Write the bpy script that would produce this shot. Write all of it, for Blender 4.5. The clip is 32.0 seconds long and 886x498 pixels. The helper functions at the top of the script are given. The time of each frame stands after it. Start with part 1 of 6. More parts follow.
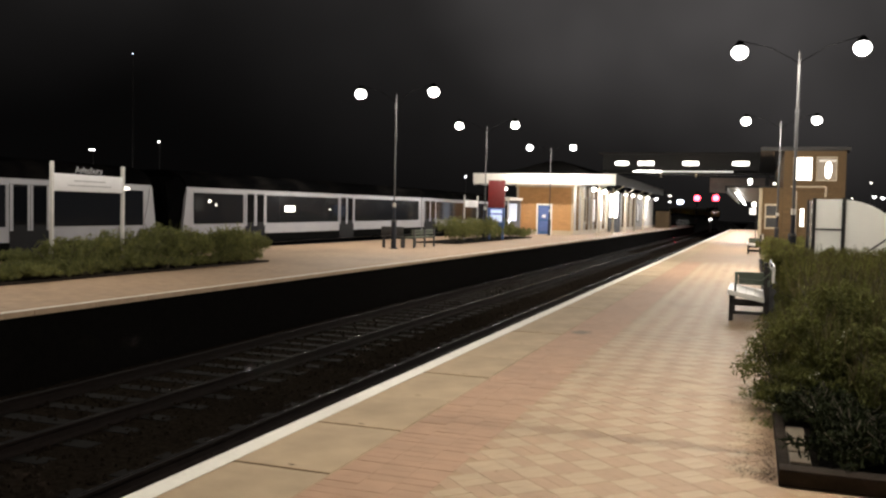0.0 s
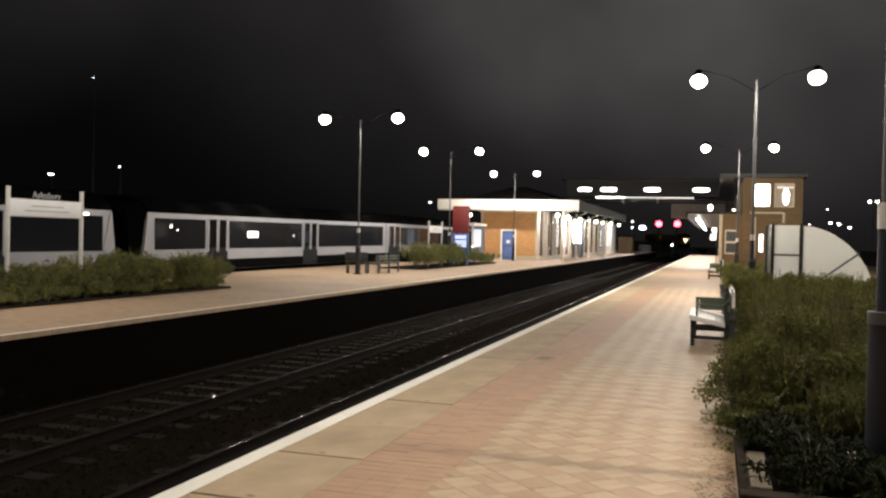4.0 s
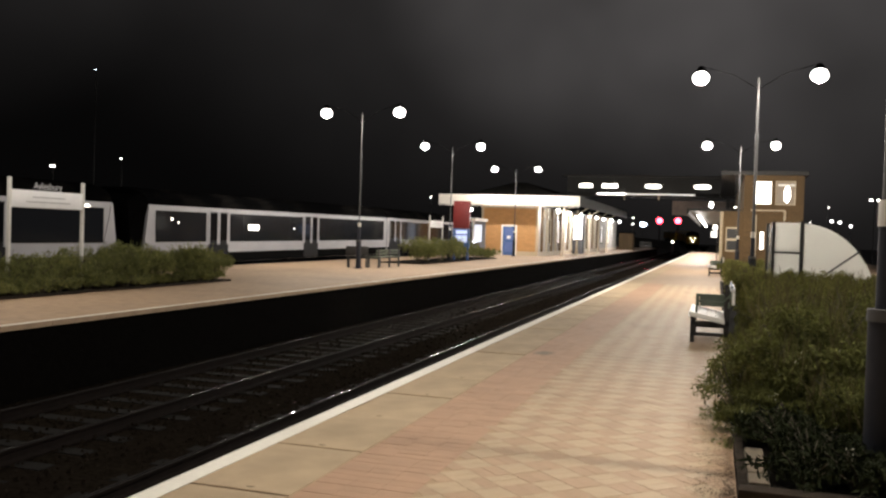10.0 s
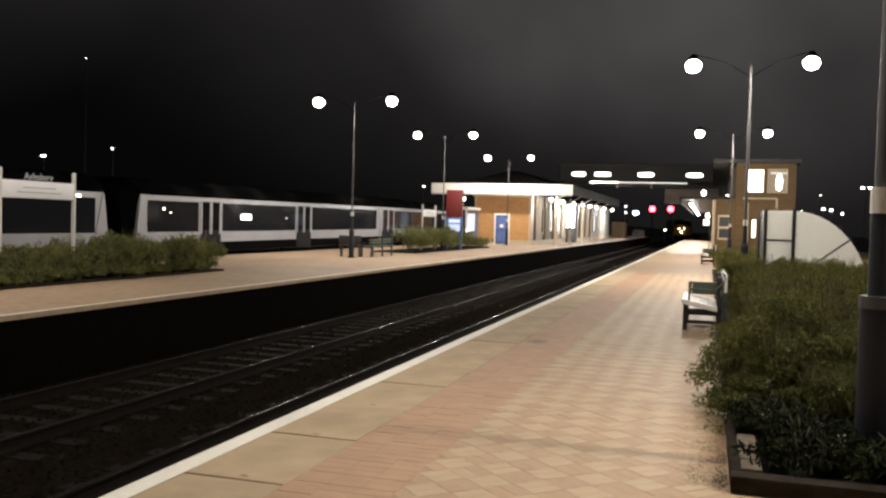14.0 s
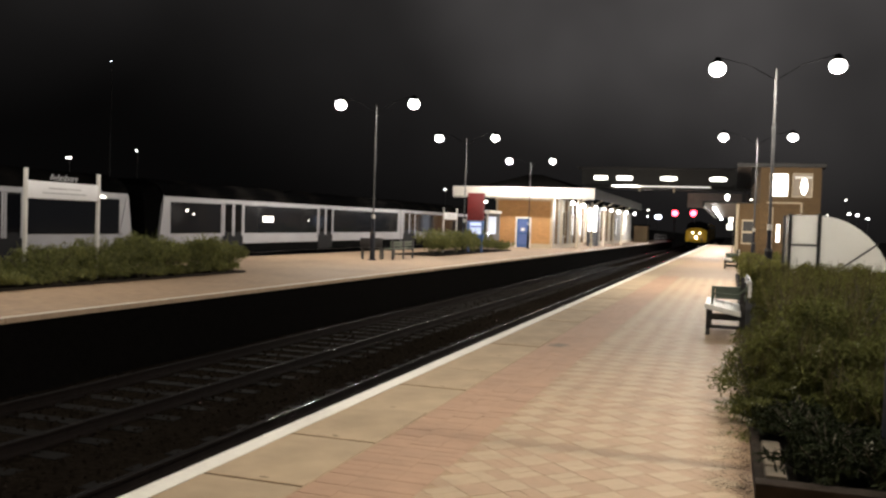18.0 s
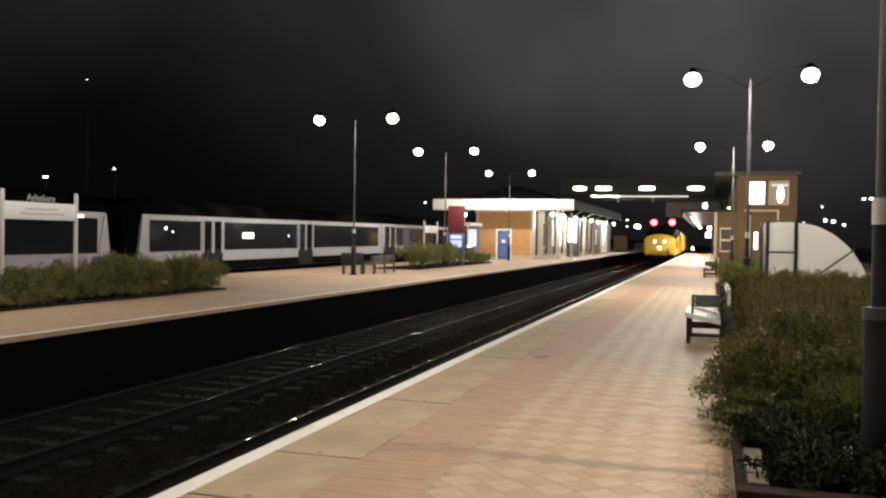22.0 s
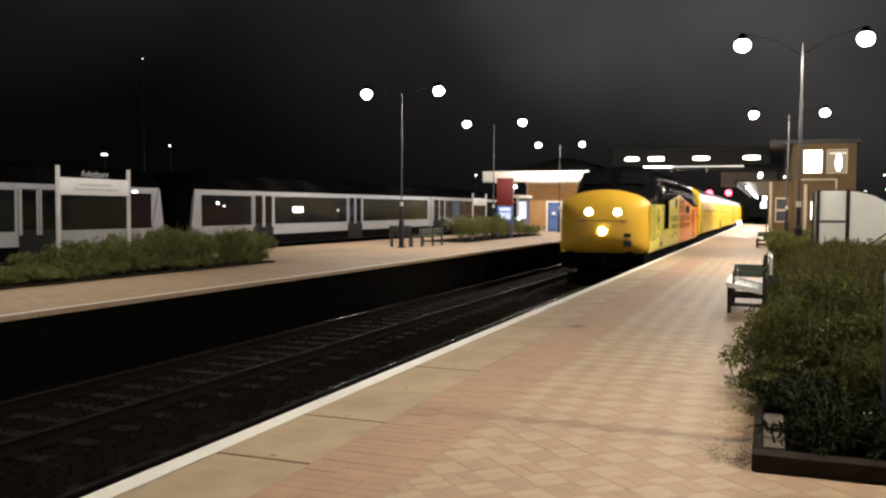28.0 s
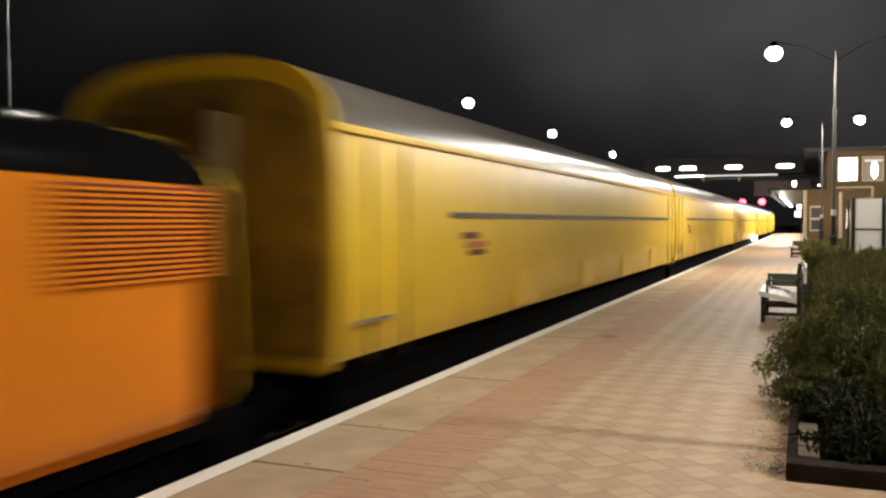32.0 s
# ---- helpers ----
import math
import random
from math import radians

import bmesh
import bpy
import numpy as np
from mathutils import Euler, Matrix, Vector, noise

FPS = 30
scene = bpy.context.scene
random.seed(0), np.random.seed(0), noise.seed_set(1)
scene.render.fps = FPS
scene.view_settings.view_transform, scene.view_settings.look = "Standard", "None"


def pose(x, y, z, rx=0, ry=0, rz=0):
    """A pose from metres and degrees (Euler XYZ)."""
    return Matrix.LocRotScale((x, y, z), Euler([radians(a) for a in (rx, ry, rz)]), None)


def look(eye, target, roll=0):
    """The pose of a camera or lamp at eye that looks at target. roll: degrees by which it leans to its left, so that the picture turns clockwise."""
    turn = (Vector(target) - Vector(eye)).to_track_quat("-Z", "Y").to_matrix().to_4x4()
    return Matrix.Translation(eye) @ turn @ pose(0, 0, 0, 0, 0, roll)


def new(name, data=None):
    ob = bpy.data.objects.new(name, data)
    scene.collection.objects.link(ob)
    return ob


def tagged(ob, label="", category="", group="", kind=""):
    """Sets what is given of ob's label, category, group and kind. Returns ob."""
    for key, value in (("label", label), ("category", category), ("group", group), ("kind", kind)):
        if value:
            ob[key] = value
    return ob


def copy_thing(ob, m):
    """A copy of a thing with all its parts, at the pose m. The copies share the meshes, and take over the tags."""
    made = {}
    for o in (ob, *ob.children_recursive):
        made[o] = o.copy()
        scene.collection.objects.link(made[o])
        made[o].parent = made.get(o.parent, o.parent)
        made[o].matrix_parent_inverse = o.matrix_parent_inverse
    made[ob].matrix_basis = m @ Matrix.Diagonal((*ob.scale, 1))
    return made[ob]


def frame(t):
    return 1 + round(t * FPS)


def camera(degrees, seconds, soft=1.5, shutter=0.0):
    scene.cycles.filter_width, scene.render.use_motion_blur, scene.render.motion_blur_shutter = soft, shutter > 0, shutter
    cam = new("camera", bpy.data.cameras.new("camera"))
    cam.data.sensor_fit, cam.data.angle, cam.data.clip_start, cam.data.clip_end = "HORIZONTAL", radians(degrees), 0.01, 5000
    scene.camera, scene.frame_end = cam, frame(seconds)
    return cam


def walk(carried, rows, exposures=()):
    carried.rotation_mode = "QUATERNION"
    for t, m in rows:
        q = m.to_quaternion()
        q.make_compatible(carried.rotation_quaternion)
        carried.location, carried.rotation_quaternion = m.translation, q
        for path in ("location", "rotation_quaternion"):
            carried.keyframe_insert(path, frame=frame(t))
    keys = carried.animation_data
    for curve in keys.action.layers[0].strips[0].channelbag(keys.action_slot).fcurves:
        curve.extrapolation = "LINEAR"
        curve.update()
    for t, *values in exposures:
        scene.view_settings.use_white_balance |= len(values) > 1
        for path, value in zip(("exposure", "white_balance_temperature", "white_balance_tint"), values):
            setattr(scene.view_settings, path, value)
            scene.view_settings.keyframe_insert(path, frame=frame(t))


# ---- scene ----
cam = camera(54.0, 32.0, soft=2.35, shutter=1.2)
PATH = [
    (0, (0.034, 0.164, 1.504), (-0.639, 2.045, 1.417), 1.3),
    (0.5, (-0.008, 0.271, 1.476), (-0.689, 2.149, 1.396), 1.3),
    (0.7, (-0.079, 0.413, 1.555), (-0.803, 2.276, 1.477), 1.2),
    (1, (-0.013, 0.334, 1.479), (-0.782, 2.179, 1.407), 2.3),
    (1.5, (0.045, 0.137, 1.502), (-0.683, 2.0, 1.467), 1.5),
    (2, (0.047, 0.19, 1.507), (-0.617, 2.076, 1.465), 1.7),
    (2.5, (0.042, 0.199, 1.507), (-0.602, 2.092, 1.47), 1.5),
    (3, (0.045, 0.185, 1.508), (-0.58, 2.085, 1.474), 1.6),
    (3.5, (0.042, 0.187, 1.508), (-0.565, 2.092, 1.481), 1.4),
    (5.5, (0.045, 0.198, 1.505), (-0.541, 2.11, 1.47), 1.3),
    (6, (0.046, 0.202, 1.506), (-0.541, 2.114, 1.464), 1.1),
    (6.5, (0.043, 0.202, 1.5), (-0.547, 2.112, 1.461), 1.2),
    (7, (0.045, 0.197, 1.499), (-0.548, 2.107, 1.459), 1.3),
    (7.5, (0.042, 0.191, 1.502), (-0.559, 2.098, 1.456), 1.5),
    (8, (0.043, 0.199, 1.5), (-0.559, 2.106, 1.461), 1.7),
    (8.5, (0.04, 0.201, 1.501), (-0.555, 2.111, 1.466), 1.6),
    (9, (0.043, 0.192, 1.503), (-0.549, 2.102, 1.468), 1.5),
    (9.5, (0.044, 0.181, 1.503), (-0.547, 2.091, 1.468), 1.5),
    (10, (0.043, 0.181, 1.499), (-0.556, 2.089, 1.461), 1.8),
    (10.5, (0.043, 0.177, 1.501), (-0.557, 2.084, 1.458), 1.5),
    (11, (0.041, 0.179, 1.499), (-0.558, 2.087, 1.459), 1.7),
    (11.5, (0.038, 0.182, 1.497), (-0.565, 2.088, 1.455), 1.5),
    (12, (0.041, 0.173, 1.501), (-0.558, 2.081, 1.452), 1.8),
    (12.5, (0.042, 0.174, 1.499), (-0.543, 2.085, 1.442), 2.1),
    (13, (0.033, 0.194, 1.495), (-0.547, 2.107, 1.434), 1.6),
    (13.5, (0.04, 0.187, 1.497), (-0.54, 2.1, 1.434), 1.7),
    (15.5, (0.04, 0.192, 1.489), (-0.557, 2.1, 1.424), 1.1),
    (16, (0.037, 0.198, 1.488), (-0.57, 2.102, 1.417), 1.4),
    (16.5, (0.037, 0.194, 1.486), (-0.58, 2.096, 1.417), 1.7),
    (17, (0.04, 0.192, 1.488), (-0.579, 2.093, 1.422), 1.6),
    (17.5, (0.033, 0.19, 1.486), (-0.58, 2.093, 1.423), 2.7),
    (18, (0.032, 0.211, 1.489), (-0.597, 2.109, 1.432), 1.9),
    (18.5, (0.04, 0.197, 1.496), (-0.606, 2.089, 1.442), 1.1),
    (19, (0.039, 0.187, 1.506), (-0.585, 2.087, 1.467), 1.6),
    (19.5, (0.038, 0.195, 1.502), (-0.57, 2.1, 1.473), 1.3),
    (20, (0.041, 0.206, 1.505), (-0.555, 2.114, 1.472), 1.4),
    (20.5, (0.045, 0.194, 1.502), (-0.535, 2.107, 1.473), 1.0),
    (21, (0.046, 0.195, 1.5), (-0.536, 2.108, 1.466), 0.6),
    (21.5, (0.046, 0.191, 1.498), (-0.546, 2.101, 1.468), 0.6),
    (22, (0.04, 0.188, 1.498), (-0.548, 2.099, 1.472), 0.9),
    (22.5, (0.037, 0.199, 1.493), (-0.575, 2.103, 1.455), 0.6),
    (23, (0.031, 0.202, 1.493), (-0.604, 2.097, 1.45), 0.6),
    (23.5, (0.063, 0.208, 1.496), (-0.595, 2.096, 1.45), -0.0),
    (24, (0.125, 0.217, 1.491), (-0.566, 2.093, 1.443), -0.7),
    (24.5, (0.188, 0.189, 1.503), (-0.504, 2.065, 1.449), -0.1),
    (26.5, (0.29, 0.152, 1.486), (-0.417, 2.021, 1.418), 0.3),
    (27, (0.285, 0.169, 1.472), (-0.427, 2.037, 1.407), 0.2),
    (27.5, (0.286, 0.161, 1.472), (-0.425, 2.029, 1.39), 0.6),
    (28, (0.278, 0.158, 1.472), (-0.424, 2.028, 1.383), 0.4),
    (28.5, (0.271, 0.158, 1.474), (-0.44, 2.025, 1.394), 0.4),
    (29, (0.269, 0.157, 1.468), (-0.452, 2.021, 1.398), 0.4),
    (29.5, (0.282, 0.137, 1.473), (-0.45, 1.997, 1.401), 0.6),
    (30, (0.286, 0.144, 1.47), (-0.461, 1.998, 1.399), 0.2),
    (30.5, (0.29, 0.116, 1.47), (-0.479, 1.96, 1.393), 0.3),
    (31, (0.291, 0.081, 1.47), (-0.475, 1.927, 1.4), 0.0),
    (31.5, (0.294, 0.093, 1.469), (-0.472, 1.94, 1.41), -0.2),
    (32, (0.297, 0.107, 1.464), (-0.471, 1.953, 1.402), -0.1),
]
walk(cam, [(t, look(eye, target, roll)) for t, eye, target, roll in PATH],
     exposures=((0.0, 0.03), (29.3, 0.03), (30.0, 0.02), (30.5, -0.02), (31.0, -0.28), (31.5, -0.08), (32.0, -0.06)))

# ---- world: overcast night sky lit by the town ----
world = bpy.data.worlds.new("night_sky")
scene.world = world
world.use_nodes = True
wn, wl = world.node_tree.nodes, world.node_tree.links
w_co = wn.new("ShaderNodeTexCoord")
w_noise = wn.new("ShaderNodeTexNoise")
w_noise.inputs["Scale"].default_value = 3.4
w_noise.inputs["Detail"].default_value = 3.0
def sky_lobe(direction, edge, amount):
    """A soft glow round one direction, broken up by the cloud noise."""
    dot, span, mul = wn.new("ShaderNodeVectorMath"), wn.new("ShaderNodeMapRange"), wn.new("ShaderNodeMath")
    dot.operation, mul.operation, span.interpolation_type = "DOT_PRODUCT", "MULTIPLY", "SMOOTHSTEP"
    dot.inputs[1].default_value = Vector(direction).normalized()
    for key, value in (("From Min", edge), ("From Max", 1.0), ("To Min", 0.0), ("To Max", amount)):
        span.inputs[key].default_value = value
    wl.new(w_co.outputs["Generated"], dot.inputs[0])
    wl.new(dot.outputs["Value"], span.inputs["Value"])
    wl.new(span.outputs["Result"], mul.inputs[0])
    wl.new(w_noise.outputs["Fac"], mul.inputs[1])
    return mul.outputs["Value"]


wl.new(w_co.outputs["Generated"], w_noise.inputs["Vector"])
w_sum = None
# cloud glow; the last, weak lobe paints a lamp's halo into the sky
for lobe in ((0.10, 0.62, 0.77), 0.48, 0.080), ((-0.13, 0.94, 0.32), 0.965, 0.07), ((0.05, 0.97, 0.21), 0.975, 0.042), ((-0.70, 0.66, 0.30), 0.975, 0.014):
    value = sky_lobe(*lobe)
    if w_sum is not None:
        w_add = wn.new("ShaderNodeMath")
        w_add.operation = "ADD"
        wl.new(w_sum, w_add.inputs[0])
        wl.new(value, w_add.inputs[1])
        value = w_add.outputs["Value"]
    w_sum = value
w_tint = wn.new("ShaderNodeVectorMath")
w_tint.operation = "SCALE"
w_tint.inputs[0].default_value = (1.0, 0.93, 0.92)
w_floor = wn.new("ShaderNodeMath")
w_floor.operation = "ADD"
w_floor.inputs[1].default_value = 0.0019
wl.new(w_sum, w_floor.inputs[0])
wl.new(w_floor.outputs["Value"], w_tint.inputs["Scale"])
w_bg = wn["Background"]
w_bg.inputs["Strength"].default_value = 1.0
wl.new(w_tint.outputs["Vector"], w_bg.inputs["Color"])

# ---- plan ----
EDGE = -2.96         # near platform edge
FAR_EDGE = -9.35     # island platform edge
ISLAND_BACK = -17.7  # island platform, other face
RAIL_Z = -0.915
NEAR_TRACK = -4.41
FAR_TRACK = -7.74
BACK_TRACK = -19.25
LAMP_Z, LAMP_ARM = 6.04, 1.53
LAMP_POWER = 430.0


# ---- materials ----
def mat(name, color, rough=0.6, metal=0.0, vary=0.18, scale=6.0, bump=0.0, bump_scale=60.0, stain=0.0, stain_scale=0.7, stain_color=(0.03, 0.027, 0.024), spread=0.0, coat=0.0, spec=0.5):
    m = bpy.data.materials.new(name)
    m.use_nodes = True
    n, k = m.node_tree.nodes, m.node_tree.links
    b = n["Principled BSDF"]
    b.inputs["Roughness"].default_value = rough
    b.inputs["Metallic"].default_value = metal
    b.inputs["Coat Weight"].default_value = coat
    b.inputs["Specular IOR Level"].default_value = spec
    co = n.new("ShaderNodeTexCoord")
    tex = n.new("ShaderNodeTexNoise")
    tex.inputs["Scale"].default_value = scale
    tex.inputs["Detail"].default_value = 6
    k.new(co.outputs["Object"], tex.inputs["Vector"])
    ramp = n.new("ShaderNodeValToRGB")
    ramp.color_ramp.elements[0].position, ramp.color_ramp.elements[1].position = 0.3, 0.7
    ramp.color_ramp.elements[0].color = (*[c * (1 - vary) for c in color], 1)
    ramp.color_ramp.elements[1].color = (*[min(1, c * (1 + vary)) for c in color], 1)
    k.new(tex.outputs["Fac"], ramp.inputs["Fac"])
    out = ramp.outputs["Color"]
    if spread:
        info = n.new("ShaderNodeObjectInfo")
        isl = n.new("ShaderNodeNewGeometry")
        add = n.new("ShaderNodeMath")
        add.operation = "ADD"
        k.new(info.outputs["Random"], add.inputs[0])
        k.new(isl.outputs["Random Per Island"], add.inputs[1])
        fr = n.new("ShaderNodeMath")
        fr.operation = "FRACT"
        k.new(add.outputs[0], fr.inputs[0])
        mr = n.new("ShaderNodeMapRange")
        mr.inputs["To Min"].default_value, mr.inputs["To Max"].default_value = 1 - spread, 1 + spread
        k.new(fr.outputs[0], mr.inputs["Value"])
        mix = n.new("ShaderNodeVectorMath")
        mix.operation = "SCALE"
        k.new(out, mix.inputs[0])
        k.new(mr.outputs["Result"], mix.inputs["Scale"])
        out = mix.outputs[0]
    if stain:
        t2 = n.new("ShaderNodeTexNoise")
        t2.inputs["Scale"].default_value = stain_scale
        t2.inputs["Detail"].default_value = 8
        t2.inputs["Roughness"].default_value = 0.65
        k.new(co.outputs["Object"], t2.inputs["Vector"])
        r2 = n.new("ShaderNodeMapRange")
        r2.inputs["From Min"].default_value, r2.inputs["From Max"].default_value = 0.48, 0.75
        r2.inputs["To Max"].default_value = stain
        k.new(t2.outputs["Fac"], r2.inputs["Value"])
        mx = n.new("ShaderNodeMix")
        mx.data_type = "RGBA"
        mx.inputs["B"].default_value = (*stain_color, 1)
        k.new(r2.outputs["Result"], mx.inputs["Factor"])
        k.new(out, mx.inputs["A"])
        out = mx.outputs["Result"]
    k.new(out, b.inputs["Base Color"])
    if bump:
        t3 = n.new("ShaderNodeTexNoise")
        t3.inputs["Scale"].default_value = bump_scale
        t3.inputs["Detail"].default_value = 4
        k.new(co.outputs["Object"], t3.inputs["Vector"])
        bp = n.new("ShaderNodeBump")
        bp.inputs["Strength"].default_value = bump
        bp.inputs["Distance"].default_value = 0.02
        k.new(t3.outputs["Fac"], bp.inputs["Height"])
        k.new(bp.outputs["Normal"], b.inputs["Normal"])
    return m


def glow(name, color, strength):
    m = bpy.data.materials.new(name)
    m.use_nodes = True
    b = m.node_tree.nodes["Principled BSDF"]
    b.inputs["Base Color"].default_value = (*[0.8 * c for c in color], 1)
    b.inputs["Emission Color"].default_value = (*color, 1)
    b.inputs["Emission Strength"].default_value = strength
    return m


def glass(name, tint, rough=0.03):
    m = bpy.data.materials.new(name)
    m.use_nodes = True
    b = m.node_tree.nodes["Principled BSDF"]
    b.inputs["Base Color"].default_value = (*tint, 1)
    b.inputs["Roughness"].default_value = rough
    b.inputs["Specular IOR Level"].default_value = 0.12
    return m


M_SLAB = mat("concrete_slab", (0.475, 0.355, 0.225), 0.85, vary=0.10, scale=3, bump=0.25, bump_scale=90, stain=0.25, spread=0.06)
M_WHITE_LINE = mat("worn_white_paint", (0.90, 0.86, 0.76), 0.6, vary=0.04, scale=20, stain=0.15, stain_scale=4, stain_color=(0.3, 0.27, 0.22))
M_PAVER_A = mat("red_block_paver", (0.425, 0.282, 0.172), 0.66, vary=0.08, scale=5, bump=0.2, bump_scale=120, stain=0.22, stain_scale=0.6, stain_color=(0.16, 0.11, 0.08), spread=0.03)
M_PAVER_B = mat("buff_block_paver", (0.468, 0.338, 0.208), 0.64, vary=0.08, scale=5, bump=0.2, bump_scale=120, stain=0.2, stain_scale=0.6, stain_color=(0.18, 0.13, 0.09), spread=0.03)
M_PAVER_R = mat("border_block_paver", (0.435, 0.262, 0.162), 0.7, vary=0.07, scale=5, bump=0.1, bump_scale=120, stain=0.22, stain_scale=0.7, stain_color=(0.22, 0.13, 0.085), spread=0.025)
M_SAND = mat("joint_sand", (0.40, 0.272, 0.168), 0.95, vary=0.12, scale=8)
M_ISLAND = mat("island_paving", (0.455, 0.315, 0.205), 0.7, vary=0.15, scale=5, bump=0.3, bump_scale=60, stain=0.3, stain_scale=0.3)
# near black: the dark of the track pit is put into the brick colour
M_BRICKFACE = mat("near_black_platform_brick", (0.0035, 0.003, 0.0026), 1.0, vary=0.3, scale=12, bump=0.4, bump_scale=30, spec=0.02)
# ballast, stones, sleepers: pit darkness put into colours well below real ones
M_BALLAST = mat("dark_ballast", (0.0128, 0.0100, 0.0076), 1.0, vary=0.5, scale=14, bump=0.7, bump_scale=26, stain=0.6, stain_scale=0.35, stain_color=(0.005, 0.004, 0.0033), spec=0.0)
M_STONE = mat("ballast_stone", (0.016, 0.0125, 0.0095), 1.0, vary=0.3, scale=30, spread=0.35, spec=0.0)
M_GROUND = mat("dark_ground", (0.04, 0.038, 0.033), 0.95, vary=0.4, scale=1.5, bump=0.5, bump_scale=8)
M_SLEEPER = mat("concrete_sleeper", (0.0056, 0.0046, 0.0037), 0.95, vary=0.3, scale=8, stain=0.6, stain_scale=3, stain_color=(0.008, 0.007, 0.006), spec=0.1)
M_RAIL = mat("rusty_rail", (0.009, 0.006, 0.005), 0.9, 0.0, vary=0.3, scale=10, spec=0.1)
M_RAILTOP = mat("polished_rail_head", (0.24, 0.235, 0.22), 0.10, 1.0, vary=0.3, scale=1.3)
M_POST = mat("grey_painted_column", (0.07, 0.07, 0.072), 0.6, 0.1, vary=0.12, scale=10, stain=0.2)
M_POSTBASE = mat("dark_blue_painted_column", (0.02, 0.023, 0.033), 0.6, 0.0, vary=0.15, scale=8, spec=0.3)
M_BAND = mat("pale_band", (0.62, 0.60, 0.56), 0.5, vary=0.08)
M_LAMP = glow("lantern_glass", (1.0, 0.97, 0.92), 9.0)
M_LAMPDIM = glow("small_lamp_glass", (1.0, 0.93, 0.82), 6.0)
M_COLDLAMP = glow("cold_lamp_glass", (0.72, 0.80, 1.0), 9.0)
M_TUBE = glow("fluorescent_tube", (1.0, 0.96, 0.88), 14.0)
M_TIMBER = mat("weathered_sleeper_timber", (0.030, 0.023, 0.018), 0.95, vary=0.35, scale=7, bump=0.5, bump_scale=25, spec=0.1)
M_STONEBLOCK = mat("pale_edging_block", (0.15, 0.12, 0.085), 0.9, vary=0.2, scale=8, bump=0.4)
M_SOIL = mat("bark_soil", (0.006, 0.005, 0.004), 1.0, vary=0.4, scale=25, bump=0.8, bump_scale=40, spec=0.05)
M_LEAF = mat("shrub_leaf", (0.102, 0.106, 0.031), 0.8, vary=0.3, scale=4, spread=0.45, spec=0.2)
M_SHOOT = mat("dry_shoot", (0.10, 0.085, 0.034), 0.8, vary=0.3, scale=4, spread=0.4)
# brighter copy of the shrub leaf; lamplight on the farther shrubs is painted in
M_LEAF_LIT = mat("lit_shrub_leaf", (0.150, 0.147, 0.044), 0.8, vary=0.3, scale=4, spread=0.4, spec=0.2)
M_LEAF2 = mat("dry_grassy_leaf", (0.165, 0.172, 0.055), 0.75, vary=0.3, scale=4, spread=0.4)
# darker leaf copy; shade at the planter's front is put into its colour
M_LEAF_SHADED = mat("shaded_low_leaf", (0.016, 0.020, 0.007), 0.85, vary=0.3, scale=4, spread=0.45, spec=0.12)
M_LITTER = mat("dead_leaf_litter", (0.045, 0.03, 0.018), 0.95, vary=0.4, scale=30, spread=0.4, spec=0.1)
M_STEM = mat("shrub_stem", (0.06, 0.05, 0.03), 0.8, vary=0.3)
M_FLOWER = mat("pale_flower", (0.62, 0.60, 0.48), 0.7, vary=0.1)
M_BENCHW = mat("pale_bench_slat", (0.74, 0.72, 0.66), 0.45, vary=0.08, scale=10)
M_BENCHF = mat("dark_bench_frame", (0.025, 0.022, 0.02), 0.5, 0.3, vary=0.2)
M_BENCHG = mat("green_grey_bench_end", (0.09, 0.11, 0.08), 0.6, vary=0.2)
M_SIGNW = mat("white_sign_enamel", (0.84, 0.84, 0.86), 0.4, vary=0.04, scale=3)
M_SIGNP = mat("white_sign_post", (0.62, 0.60, 0.57), 0.5, vary=0.08)
M_SIGNTXT = mat("sign_grey_lettering", (0.42, 0.42, 0.44), 0.5, vary=0.05)
M_RED = mat("red_painted_steel", (0.12, 0.009, 0.009), 0.45, vary=0.1, stain=0.2)
M_BLUE = mat("blue_painted_door", (0.055, 0.12, 0.30), 0.5, vary=0.1)
M_BLUEP = mat("poster_blue", (0.10, 0.16, 0.40), 0.4, vary=0.1)
M_BRICK = mat("orange_brick", (0.50, 0.275, 0.115), 0.85, vary=0.1, scale=14, bump=0.4, bump_scale=40, stain=0.12, spread=0.09)
M_BRICK2 = mat("brown_brick", (0.125, 0.08, 0.038), 0.9, vary=0.2, scale=14, bump=0.4, bump_scale=40, stain=0.25, spread=0.18)
M_RENDER = mat("pale_wall_render", (0.40, 0.37, 0.33), 0.8, vary=0.12, scale=5, stain=0.2)
M_CREAM = mat("cream_paint", (0.50, 0.42, 0.30), 0.5, vary=0.08, stain=0.15)
M_WHITEP = mat("white_fascia_paint", (0.82, 0.79, 0.73), 0.5, vary=0.05, scale=2)
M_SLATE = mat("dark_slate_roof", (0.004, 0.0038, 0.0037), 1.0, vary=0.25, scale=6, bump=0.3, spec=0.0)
M_DARK = mat("dark_steel", (0.03, 0.03, 0.03), 0.5, 0.3, vary=0.2)
M_ARM = mat("dark_lamp_arm", (0.003, 0.003, 0.003), 1.0, vary=0.2, spec=0.0)
M_BRIDGE = mat("dark_bridge_steel", (0.016, 0.015, 0.0145), 0.6, 0.2, vary=0.2, stain=0.2)
M_STAIR = mat("brown_stair_panel", (0.13, 0.10, 0.088), 0.7, vary=0.15, scale=2, stain=0.3)
M_INNER = glow("lit_interior_wall", (1.0, 0.95, 0.88), 1.3)
